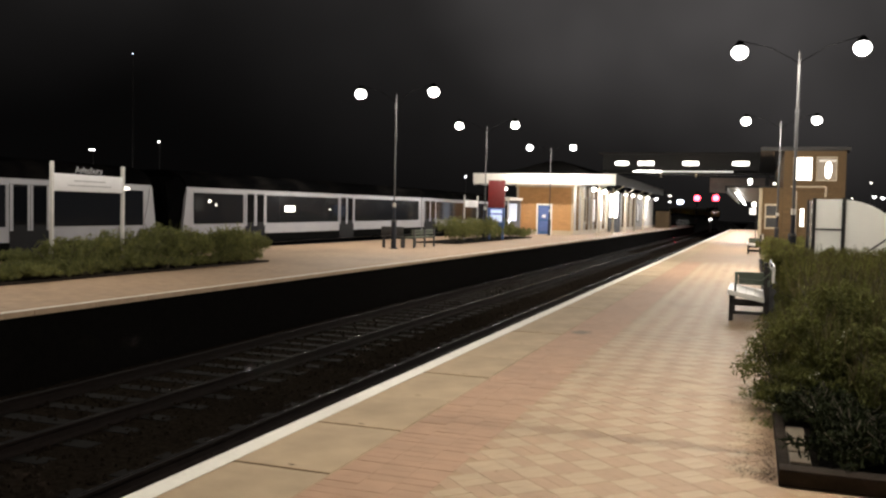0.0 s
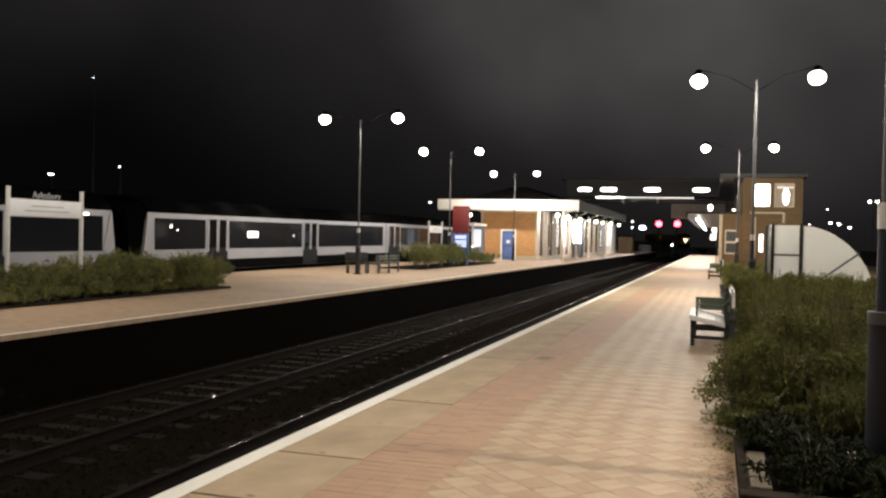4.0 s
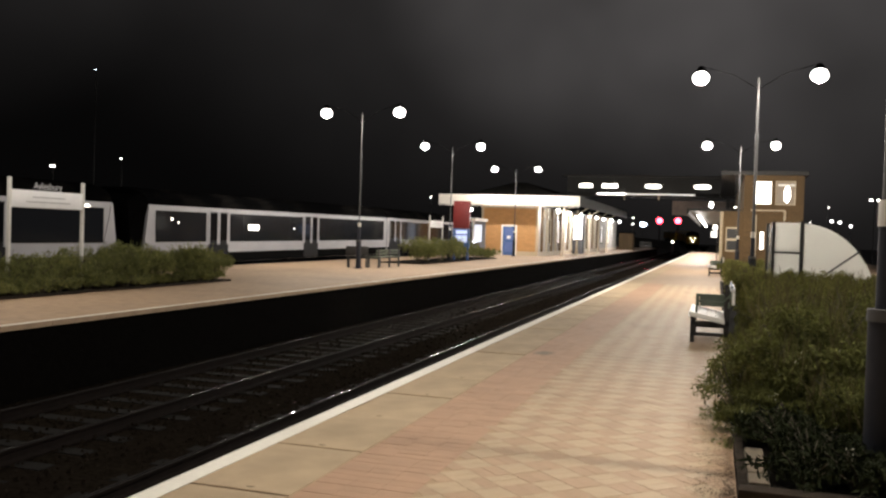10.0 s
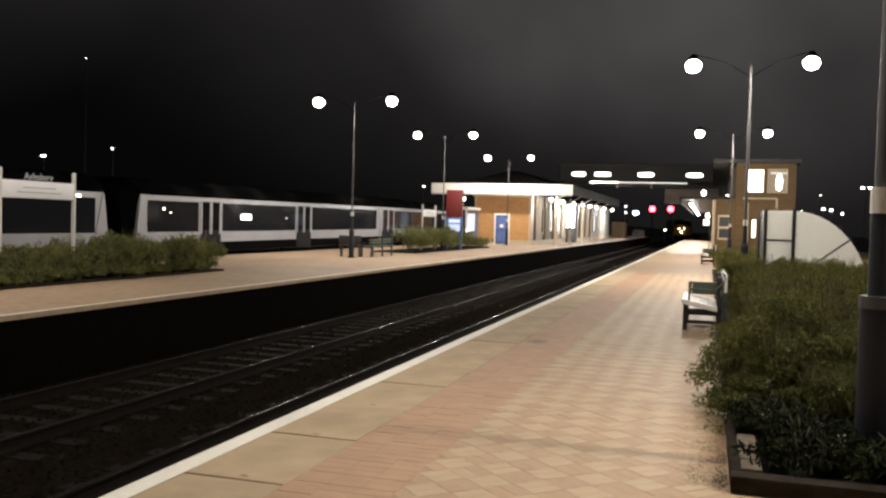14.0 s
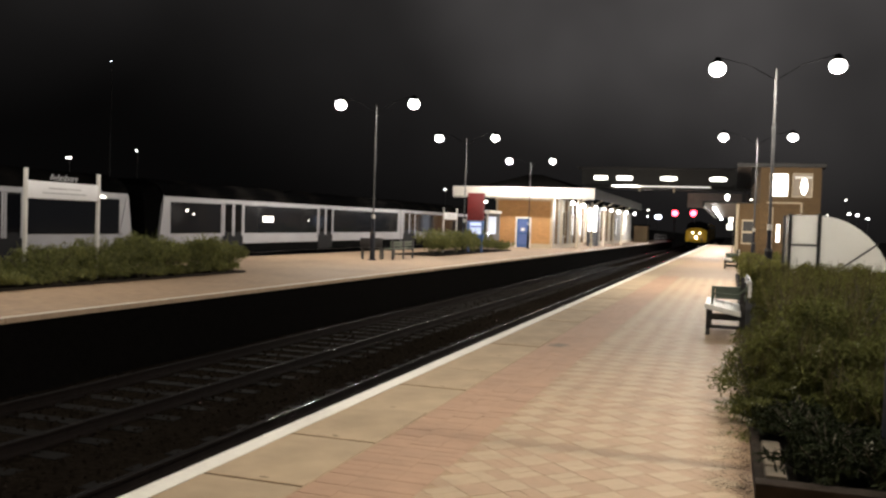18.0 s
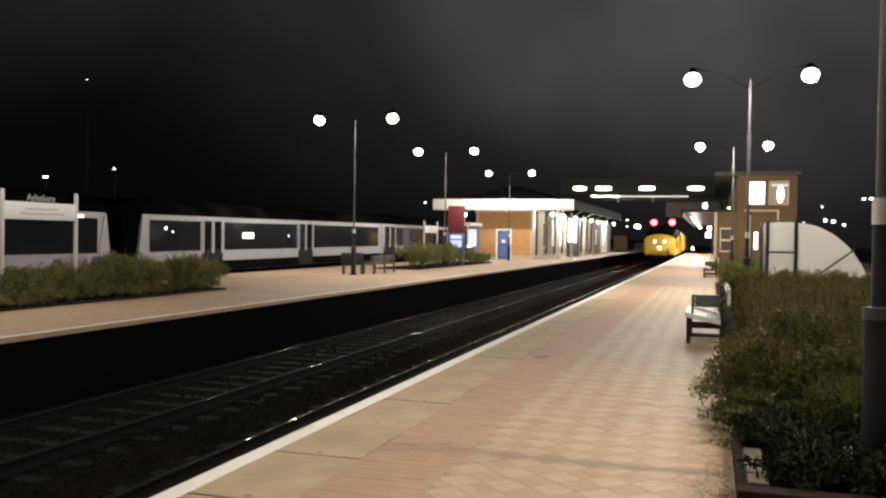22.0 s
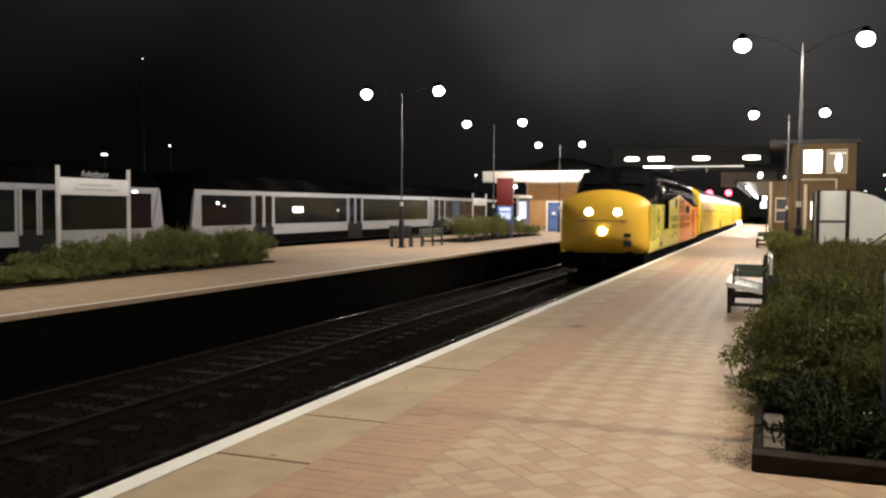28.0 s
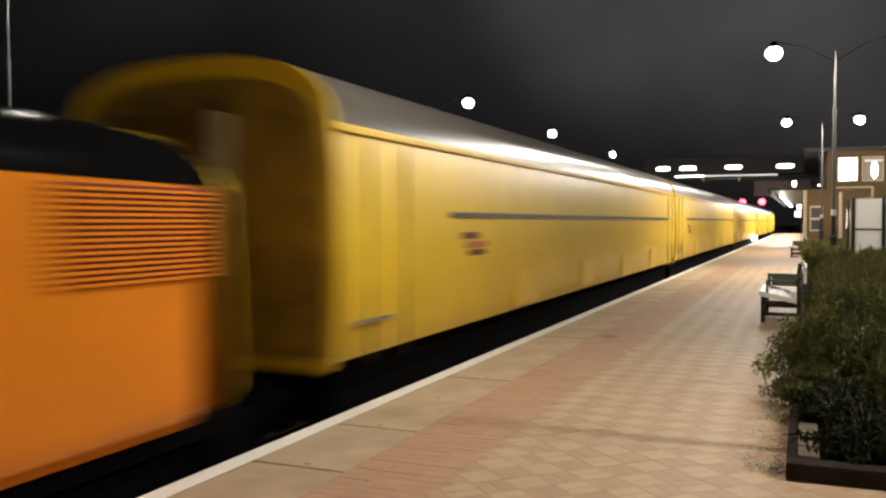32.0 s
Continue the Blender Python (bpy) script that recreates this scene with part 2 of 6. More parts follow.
M_BRIGHTWIN = glow("bright_lit_window", (1.0, 0.95, 0.86), 5.0)
M_DIMWIN = glow("softly_lit_window", (1.0, 0.76, 0.52), 0.16)
M_DIMWIN.node_tree.nodes["Principled BSDF"].inputs["Base Color"].default_value = (0.10, 0.075, 0.05, 1)
M_GLASSD = glass("dark_window_glass", (0.005, 0.0055, 0.007), 0.06)
M_SALOON = glass("saloon_window_glass", (0.011, 0.012, 0.015), 0.08)
M_SCREEN = mat("dusty_windscreen", (0.003, 0.0032, 0.0035), 0.6, vary=0.2, spec=0.12)
M_PALEGLASS = glass("pale_green_glass", (0.17, 0.17, 0.12), 0.1)
M_MIDGLASS = glass("grey_green_glass", (0.018, 0.022, 0.020), 0.1)
M_SHELTER = mat("milky_polycarbonate", (0.82, 0.81, 0.73), 0.4, vary=0.05, scale=2, stain=0.12, stain_scale=1.2, stain_color=(0.3, 0.3, 0.28))
tn = M_SHELTER.node_tree.nodes
t_tr, t_mix = tn.new("ShaderNodeBsdfTranslucent"), tn.new("ShaderNodeMixShader")
t_tr.inputs["Color"].default_value = (0.95, 0.95, 0.94, 1)
t_mix.inputs["Fac"].default_value = 0.6
M_SHELTER.node_tree.links.new(tn["Principled BSDF"].outputs[0], t_mix.inputs[1])
M_SHELTER.node_tree.links.new(t_tr.outputs[0], t_mix.inputs[2])
M_SHELTER.node_tree.links.new(t_mix.outputs[0], tn["Material Output"].inputs["Surface"])
M_CLEAR = bpy.data.materials.new("clear_polycarbonate")
M_CLEAR.use_nodes = True
cn = M_CLEAR.node_tree.nodes
cn["Principled BSDF"].inputs["Base Color"].default_value = (0.7, 0.7, 0.68, 1)
cn["Principled BSDF"].inputs["Roughness"].default_value = 0.25
c_tr, c_mix = cn.new("ShaderNodeBsdfTransparent"), cn.new("ShaderNodeMixShader")
c_tr.inputs["Color"].default_value = (0.93, 0.93, 0.92, 1)
c_mix.inputs["Fac"].default_value = 0.85
M_CLEAR.node_tree.links.new(cn["Principled BSDF"].outputs[0], c_mix.inputs[1])
M_CLEAR.node_tree.links.new(c_tr.outputs[0], c_mix.inputs[2])
M_CLEAR.node_tree.links.new(c_mix.outputs[0], cn["Material Output"].inputs["Surface"])


def leafy(m, amount=0.45):
    """Thin leaves let part of the light through."""
    n, k = m.node_tree.nodes, m.node_tree.links
    b = n["Principled BSDF"]
    tr, mx = n.new("ShaderNodeBsdfTranslucent"), n.new("ShaderNodeMixShader")
    mx.inputs["Fac"].default_value = amount
    k.new(b.inputs["Base Color"].links[0].from_socket, tr.inputs["Color"])
    k.new(b.outputs[0], mx.inputs[1])
    k.new(tr.outputs[0], mx.inputs[2])
    k.new(mx.outputs[0], n["Material Output"].inputs["Surface"])


for leaf_material in (M_LEAF_LIT, M_LEAF, M_LEAF2, M_SHOOT):
    leafy(leaf_material)
M_TRAINW = mat("train_pale_grey", (0.30, 0.30, 0.325), 0.35, vary=0.05, scale=2, stain=0.15)
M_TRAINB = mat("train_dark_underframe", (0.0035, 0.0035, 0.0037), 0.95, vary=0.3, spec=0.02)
# the parked roof catches no light; that darkness is painted into its colour
M_TRAINROOF = mat("unlit_train_roof", (0.002, 0.002, 0.0022), 1.0, vary=0.12, stain=0.3, spec=0.0)
M_DOORBLUE = mat("train_dark_blue_door", (0.008, 0.008, 0.010), 0.6, vary=0.1, spec=0.1)
M_LOCOY = mat("warning_yellow_paint", (0.66, 0.39, 0.036), 0.4, vary=0.07, scale=3, stain=0.22, stain_scale=1.5, stain_color=(0.28, 0.15, 0.02), coat=0.08, spec=0.3)
M_LIME = mat("lemon_yellow_paint", (0.79, 0.69, 0.06), 0.35, vary=0.06, scale=3, stain=0.15, stain_scale=1.5, stain_color=(0.35, 0.29, 0.04), coat=0.08, spec=0.3)
M_ORANGE = mat("orange_paint", (0.88, 0.275, 0.014), 0.35, vary=0.07, scale=3, stain=0.2, stain_scale=1.5, stain_color=(0.30, 0.09, 0.02), coat=0.08, spec=0.3)
M_BLACK = mat("gloss_black_roof_paint", (0.008, 0.008, 0.008), 0.36, vary=0.15, spec=0.05)
bn = M_BLACK.node_tree.nodes
b_gl, b_df, b_mix = bn.new("ShaderNodeBsdfGlossy"), bn.new("ShaderNodeBsdfDiffuse"), bn.new("ShaderNodeMixShader")
b_gl.inputs["Roughness"].default_value = 0.16
b_df.inputs["Color"].default_value = (0.004, 0.0042, 0.0042, 1)
b_mix.inputs["Fac"].default_value = 0.016
M_BLACK.node_tree.links.new(b_df.outputs[0], b_mix.inputs[1])
M_BLACK.node_tree.links.new(b_gl.outputs[0], b_mix.inputs[2])
M_BLACK.node_tree.links.new(b_mix.outputs[0], bn["Material Output"].inputs["Surface"])
M_DULLY = mat("dull_yellow_bar", (0.40, 0.32, 0.03), 0.5, vary=0.1)
M_BLACKDOOR = mat("matt_black_door", (0.002, 0.002, 0.0022), 1.0, vary=0.2, spec=0.0)
M_GREYTXT = mat("charcoal_lettering", (0.06, 0.055, 0.05), 0.5, vary=0.1)
M_OLIVETXT = mat("olive_lettering", (0.34, 0.30, 0.038), 0.5, vary=0.1)
M_BROWNTXT = mat("brown_lettering", (0.42, 0.125, 0.017), 0.5, vary=0.1)
M_LOUVRE = mat("louvre_shadow", (0.06, 0.035, 0.012), 0.7, vary=0.2)
# shade between the orange slats, put into a dark red
M_REDLOUVRE = mat("red_louvre_shadow", (0.19, 0.022, 0.006), 0.7, vary=0.2)
M_COACHY = mat("coach_yellow_paint", (0.76, 0.51, 0.026), 0.36, vary=0.07, scale=2, stain=0.25, stain_scale=1.0, stain_color=(0.36, 0.24, 0.04), coat=0.03, spec=0.22)
# end paint is yellow; the brown puts its unlit look into the colour
M_COACHEND = mat("unlit_coach_end", (0.30, 0.19, 0.035), 0.75, vary=0.3, scale=3, stain=0.7, stain_scale=1.2, stain_color=(0.12, 0.08, 0.02), spec=0.15)
M_GANGWAY = mat("brown_gangway_rubber", (0.085, 0.056, 0.022), 0.85, vary=0.3, scale=6, bump=0.2, spec=0.1)
M_COACHROOF = mat("coach_grey_roof", (0.11, 0.10, 0.085), 0.30, vary=0.12, stain=0.3, spec=0.11)
M_HEAD = glow("headlight_glass", (1.0, 0.90, 0.66), 34.0)
M_MARKER = glow("marker_light_glass", (1.0, 0.86, 0.52), 12.0)
M_BEAM = glow("under_coach_inspection_light", (0.95, 0.97, 1.0), 40.0)
M_REDLAMP = glow("red_signal_lens", (1.0, 0.045, 0.075), 18.0)
M_CHROME = mat("window_chrome", (0.6, 0.6, 0.6), 0.25, 0.9, vary=0.05)


# ---- mesh helpers ----
def box(bm, x0, x1, y0, y1, z0, z1, bevel=0.0):
    r = bmesh.ops.create_cube(bm, size=1.0)
    vs = r["verts"]
    for v in vs:
        v.co = Vector(((x0 + x1) / 2 + v.co.x * (x1 - x0), (y0 + y1) / 2 + v.co.y * (y1 - y0), (z0 + z1) / 2 + v.co.z * (z1 - z0)))
    if bevel:
        es = list({e for v in vs for e in v.link_edges})
        bmesh.ops.bevel(bm, geom=es, offset=bevel, segments=2, affect="EDGES", profile=0.6)
    return vs


def tube(bm, p0, p1, r0, r1=None, seg=12):
    p0, p1 = Vector(p0), Vector(p1)
    d = p1 - p0
    m = Matrix.Translation((p0 + p1) / 2) @ d.to_track_quat("Z", "Y").to_matrix().to_4x4()
    bmesh.ops.create_cone(bm, cap_ends=True, segments=seg, radius1=r0, radius2=r0 if r1 is None else r1, depth=d.length, matrix=m)


def ball(bm, c, rx, ry=None, rz=None, seg=16):
    m = Matrix.Translation(c) @ Matrix.Diagonal((rx, ry or rx, rz or rx, 1))
    bmesh.ops.create_uvsphere(bm, u_segments=seg, v_segments=max(8, seg // 2), radius=1.0, matrix=m)


def extrude_profile(bm, pts, axis, a, b, close=True):
    """Sweep a closed outline along an axis. pts: pairs in the two other axes."""
    def at(u, v, w):
        return {"x": (w, u, v), "y": (u, w, v), "z": (u, v, w)}[axis]
    va = [bm.verts.new(at(u, v, a)) for u, v in pts]
    vb = [bm.verts.new(at(u, v, b)) for u, v in pts]
    n = len(pts)
    for i in range(n if close else n - 1):
        bm.faces.new((va[i], va[(i + 1) % n], vb[(i + 1) % n], vb[i]))
    if close:
        bm.faces.new(va[::-1])
        bm.faces.new(vb)
    bmesh.ops.recalc_face_normals(bm, faces=bm.faces[:])


def mesh_of(name, bm, material, smooth=False):
    me = bpy.data.meshes.new(name)
    bm.to_mesh(me)
    bm.free()
    me.materials.append(material)
    if smooth:
        me.shade_smooth()
        me.set_sharp_from_angle(angle=radians(35))
    return me


def part(name, bm, material, parent, label="", smooth=True):
    ob = new(name, mesh_of(name, bm, material, smooth))
    ob.parent = parent
    if label:
        tagged(ob, label)
    return ob


def thing(name, label, category, group="", m=None):
    ob = new(name)
    ob.empty_display_size = 0.2
    if m is not None:
        ob.matrix_basis = m
    return tagged(ob, label, category, group)


def structure(name, bm, material, label, smooth=False):
    return tagged(new(name, mesh_of(name, bm, material, smooth)), label, name.split("_")[0], kind="structure")


def boxes(*items):
    bm = bmesh.new()
    for it in items:
        box(bm, *it)
    return bm


def tubes(*items):
    bm = bmesh.new()
    for it in items:
        tube(bm, *it)
    return bm


def text_mesh(name, body, size, material, parent, m, depth=0.004):
    cu = bpy.data.curves.new(name, "FONT")
    cu.body, cu.size, cu.extrude = body, size, depth
    cu.align_x, cu.align_y = "CENTER", "CENTER"
    tmp = bpy.data.objects.new(name, cu)
    scene.collection.objects.link(tmp)
    me = bpy.data.meshes.new_from_object(tmp.evaluated_get(bpy.context.evaluated_depsgraph_get()))
    bpy.data.objects.remove(tmp)
    ob = new(name, me)
    me.materials.clear()
    me.materials.append(material)
    ob.parent = parent
    ob.matrix_basis = m
    return ob


def lamp_light(p, power, radius=0.25, color=(1.0, 0.93, 0.84)):
    """The light that a lantern throws down, as a disc under its bowl."""
    li = bpy.data.lights.new("lantern_light", "AREA")
    li.shape, li.size, li.energy, li.color = "DISK", radius * 2, power, color
    ob = new("lantern_light", li)
    ob.location = p
    return ob


def globe_light(p, power, color=(0.97, 0.98, 1.0)):
    """The light that a globe throws all round."""
    li = bpy.data.lights.new("globe_light", "POINT")
    li.energy, li.shadow_soft_size, li.color = power, 0.10, color
    ob = new("globe_light", li)
    ob.location = p
    return ob


def strip_light(x, y0, y1, z, power, tilt=0.0, color=(1.0, 0.97, 0.95)):
    """A long fluorescent strip that shines down, tilted to one side."""
    li = bpy.data.lights.new("strip_light", "AREA")
    li.shape, li.size, li.size_y, li.energy, li.color = "RECTANGLE", 0.16, y1 - y0, power, color
    ob = new("strip_light", li)
    ob.matrix_basis = pose(x, (y0 + y1) / 2, z, 0, tilt, 0)
    return ob


# ---- ground, track bed, platforms ----
structure("ground", boxes((-400, 400, -60, 700, -1.75, -1.45)), M_GROUND, "dark unlit ground round the station")
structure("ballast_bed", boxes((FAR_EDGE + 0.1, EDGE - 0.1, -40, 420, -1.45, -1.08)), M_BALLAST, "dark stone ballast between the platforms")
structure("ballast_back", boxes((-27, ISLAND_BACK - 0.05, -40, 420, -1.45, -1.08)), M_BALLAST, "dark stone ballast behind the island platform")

platform_near = structure("platform_near", boxes((EDGE + 0.12, 12.0, -40, 122, -1.45, -0.075), (-2.19, 0.62, -6.0, 30.0, -0.075, -0.0047), (0.62, 3.6, -6.0, 5.45, -0.075, -0.0047)), M_SAND, "station platform body under block paving")
structure("platform_near_face", boxes((EDGE + 0.06, EDGE + 0.12, -40, 122, -1.45, -0.085)), M_BRICKFACE, "near-black brick face of the platform")
platform_island = structure("platform_island", boxes((ISLAND_BACK + 0.1, FAR_EDGE - 0.08, -40, 150, -1.45, -0.004)), M_ISLAND, "island platform paved in warm blocks")
structure("platform_island_face", boxes((FAR_EDGE - 0.08, FAR_EDGE - 0.03, -40, 150, -1.45, -0.085)), M_BRICKFACE, "near-black brick face of the island platform")
structure("paving_far", boxes((-2.2, 12.0, 30.0, 122, -0.075, -0.004), (-2.2, 12.0, -40, -6.0, -0.075, -0.004), (0.62, 12.0, 5.45, 30.0, -0.075, -0.004), (3.6, 12.0, -6.0, 5.45, -0.075, -0.004)), M_PAVER_A, "block paving of the platform")

# rails
def rail(name, x, y0, y1):
    ob = thing(name, "worn steel running rail on sleepers", "rail", "running rails")
    bm = bmesh.new()
    pts = [(x - 0.07, -0.16), (x + 0.07, -0.16), (x + 0.07, -0.145), (x + 0.012, -0.12), (x + 0.012, -0.045), (x + 0.035, -0.035), (x + 0.035, -0.004), (x - 0.035, -0.004), (x - 0.035, -0.035), (x - 0.012, -0.045), (x - 0.012, -0.12), (x - 0.07, -0.145)]
    extrude_profile(bm, [(u, v + RAIL_Z) for u, v in pts], "y", y0, y1)
    part("rail_web", bm, M_RAIL, ob, smooth=False)
    bm = bmesh.new()
    extrude_profile(bm, [(x + 0.013 * math.sin(a), RAIL_Z - 0.0055 + 0.0065 * math.cos(a)) for a in [radians(-80 + 10 * i) for i in range(17)]], "y", y0, y1)
    part("rail_head", bm, M_RAILTOP, ob, "polished steel running surface with rounded corners")
    return ob


for track in (NEAR_TRACK, FAR_TRACK, BACK_TRACK):
    for s in (-0.7525, 0.7525):
        rail("rail", track + s, -40, 170 if track > -12 else 150)

# right platform: coping slabs with a white line
SLAB_PITCH = 1.05
bm = bmesh.new()
box(bm, EDGE, -2.19, 0, SLAB_PITCH - 0.012, -0.075, 0.0, 0.008)
slab_mesh = mesh_of("coping_slab", bm, M_SLAB)
for i in range(-4, 112):
    y = 4.56 + i * SLAB_PITCH
    ob = new("coping_slab", slab_mesh)
    ob.location = (0.0, y, 0.004 * math.sin(i * 2.3))
    ob.parent = platform_near
bm = bmesh.new()
bmesh.ops.create_circle(bm, cap_ends=True, segments=9, radius=1.0, matrix=Matrix.Diagonal((0.035, 0.011, 1, 1)))
for v in bm.verts:
    v.co.x *= 0.8 + 0.4 * math.sin(v.co.y * 190)
joint_mesh = mesh_of("joint_dirt", bm, mat("joint_moss", (0.10, 0.075, 0.04), 0.95, vary=0.3, scale=60))
for i in range(16):
    ob = new("joint_dirt", joint_mesh)
    ob.matrix_basis = pose(-2.46 + 0.05 * math.sin(i * 5.1), 4.60 + i * SLAB_PITCH, 0.006, 0, 0, 12 * math.sin(i * 3.7))
    ob.parent = platform_near
bm = bmesh.new()
bmesh.ops.create_circle(bm, cap_ends=True, segments=14, radius=1.0, matrix=Matrix.Diagonal((0.16, 0.22, 1, 1)))
for i, v in enumerate(bm.verts):
    v.co *= 0.8 + 0.3 * math.sin(i * 2.7)
ob = new("oil_stain", mesh_of("oil_stain", bm, mat("old_oil_stain", (0.20, 0.13, 0.075), 0.6, vary=0.3, scale=12)))
ob.location = (-2.0, 11.15, 0.0008)
ob.parent = platform_near
structure("coping_far", boxes((EDGE, -2.19, -40, 0.348, -0.075, 0.0)), M_SLAB, "concrete coping along the platform edge")
structure("edge_line", boxes((EDGE + 0.004, EDGE + 0.145, -40, 122, 0.003, 0.006)), M_WHITE_LINE, "worn white painted line on the platform edge")
bm = bmesh.new()
box(bm, FAR_EDGE - 0.75, FAR_EDGE, 0, 1.19, -0.075, 0.004, 0.008)
slab2 = mesh_of("island_coping_slab", bm, M_ISLAND)
for i in range(-2, 90):
    ob = new("coping_slab", slab2)
    ob.location = (0, i * 1.2, 0)
    ob.parent = platform_island
structure("island_edge_line", boxes((FAR_EDGE - 0.10, FAR_EDGE - 0.005, -40, 150, 0.006, 0.009)), M_WHITE_LINE, "faded white line on the island platform edge")

# ---- lamp columns ----
def lamp_column(x, y, label, power=1.0, slim=1.0):
    ob = thing("platform_lamp", label, "street lamp", "platform lamps", pose(x, y, 0))
    part("column_base", tubes(((0, 0, 0), (0, 0, 1.05), 0.10, 0.10, 16), ((0, 0, 1.05), (0, 0, 1.12), 0.10, 0.062, 16), ((0, 0, 1.1), (0, 0, 1.70), 0.060, 0.058, 14), ((0, 0, 0), (0, 0, 0.03), 0.17, 0.17, 16)), M_POSTBASE, ob, "dark painted base of the column")
    part("collar", tubes(((0, 0, 1.04), (0, 0, 1.115), 0.107, 0.105, 18)), M_POST, ob)
    part("column", tubes(((0, 0, 1.70), (0, 0, 4.4), 0.056 * slim, 0.050 * slim, 14), ((0, 0, 4.4), (0, 0, 5.9), 0.034 * slim, 0.028 * slim, 12), ((0, 0, 4.36), (0, 0, 4.46), 0.060 * slim, 0.060 * slim, 14)), M_POST, ob)
    part("reflective_band", tubes(((0, 0, 1.62), (0, 0, 1.78), 0.064, 0.064, 14)), M_BAND, ob, "pale band round the column")
    part("finial", tubes(((0, 0, 5.9), (0, 0, 6.02), 0.03, 0.008, 10)), M_POST, ob)
    for s in (-1, 1):
        bm = bmesh.new()
        tube(bm, (0, 0, 5.7), (s * 0.7, 0, 6.12), 0.012, 0.011, 8)
        tube(bm, (s * 0.7, 0, 6.12), (s * LAMP_ARM, 0, 6.36), 0.011, 0.010, 8)
        arm = part("arm", bm, M_ARM, ob)
        bm = bmesh.new()
        tube(bm, (s * LAMP_ARM, 0, 6.20), (s * LAMP_ARM, 0, 6.36), 0.17, 0.06, 18)
        hood = part("lantern_hood", bm, M_ARM, arm)
        bm = bmesh.new()
        ball(bm, (s * LAMP_ARM, 0, LAMP_Z), 0.225, 0.225, 0.185, 20)
        part("lantern_bowl", bm, M_LAMP, arm, "glowing white lantern bowl")
    for s in (-1, 1):
        li = bpy.data.lights.new("lantern_light", "POINT")
        li.energy, li.shadow_soft_size, li.color = LAMP_POWER * power, 0.10, (1.0, 0.92, 0.81)
        glow_ob = new("lantern_light", li)
        glow_ob.location = (x + s * LAMP_ARM, y, LAMP_Z - 0.29)
    return ob


# first column is unseen, behind the camera; added for light at even spacing
for x, y, w in ((1.05, -13.4, 0.65), (1.045, 6.05, 1.72), (1.0, 25.55, 3.4), (1.0, 43.57, 3.6)):
    lamp_column(x, y, "grey twin-arm platform lamp column with lit lanterns on the near platform", w, 0.8)
for x, y, w in ((-13.25, 11.9, 0.95), (-13.22, 31.47, 1.8), (-13.35, 43.97, 1.7), (-13.34, 59.2, 2.2)):
    lamp_column(x, y, "grey twin-arm platform lamp column with lit lanterns on the island platform", w, 0.55)


# ---- plants ----
def leaves_mesh(name, spots, size, material, seed, long=3.2):
    """Many small leaves: spots are (centre, radii, count)."""
    rng = np.random.default_rng(seed)
    verts, faces = [], []
    for (cx, cy, cz), (rx, ry, rz), count in spots:
        d = rng.normal(size=(count, 3))
        d /= np.linalg.norm(d, axis=1)[:, None]
        r = rng.random(count) ** 0.45
        p = d * r[:, None] * np.array((rx, ry, rz)) + np.array((cx, cy, cz))
        p[:, 2] = np.maximum(p[:, 2], 0.04 + 0.1 * rng.random(count))
        a = rng.normal(size=(count, 3))
        a[:, 2] += 0.6
        a /= np.linalg.norm(a, axis=1)[:, None]
        b = np.cross(a, rng.normal(size=(count, 3)))
        b /= np.linalg.norm(b, axis=1)[:, None]
        s = size * (0.45 + 0.9 * rng.random(count))[:, None] * 0.62
        base = len(verts)
        quad = np.stack((p - a * s * long / 2, p + b * s * 0.32, p + a * s * long / 2, p - b * s * 0.32), 1).reshape(-1, 3)
        verts.extend(map(tuple, quad))
        faces.extend((base + 4 * i, base + 4 * i + 1, base + 4 * i + 2, base + 4 * i + 3) for i in range(count))
    me = bpy.data.meshes.new(name)
    me.from_pydata(verts, [], faces)
    me.materials.append(material)
    return me


def blades_mesh(name, r, h, count, material, seed):
    """Thin upright shoots that stand out of a shrub."""
    rng = np.random.default_rng(seed)
    a = rng.random(count) * 6.2832
    q = r * np.sqrt(rng.random(count)) * 0.8
    base = np.stack((q * np.cos(a), q * np.sin(a), h * (0.35 + 0.45 * rng.random(count))), 1)
    lean = rng.normal(size=(count, 3)) * 0.26
    lean[:, 2] = 1.0
    top = base + lean * (h * (0.14 + 0.26 * rng.random(count)))[:, None]
    side = np.cross(lean, rng.normal(size=(count, 3)))
    side /= np.linalg.norm(side, axis=1)[:, None]
    w = (0.004 + 0.004 * rng.random(count))[:, None]
    verts = np.stack((base - side * w, base + side * w, top + side * w * 0.3, top - side * w * 0.3), 1).reshape(-1, 3)
    me = bpy.data.meshes.new(name)
    me.from_pydata(verts.tolist(), [], [(4 * i, 4 * i + 1, 4 * i + 2, 4 * i + 3) for i in range(count)])
    me.materials.append(material)
    return me


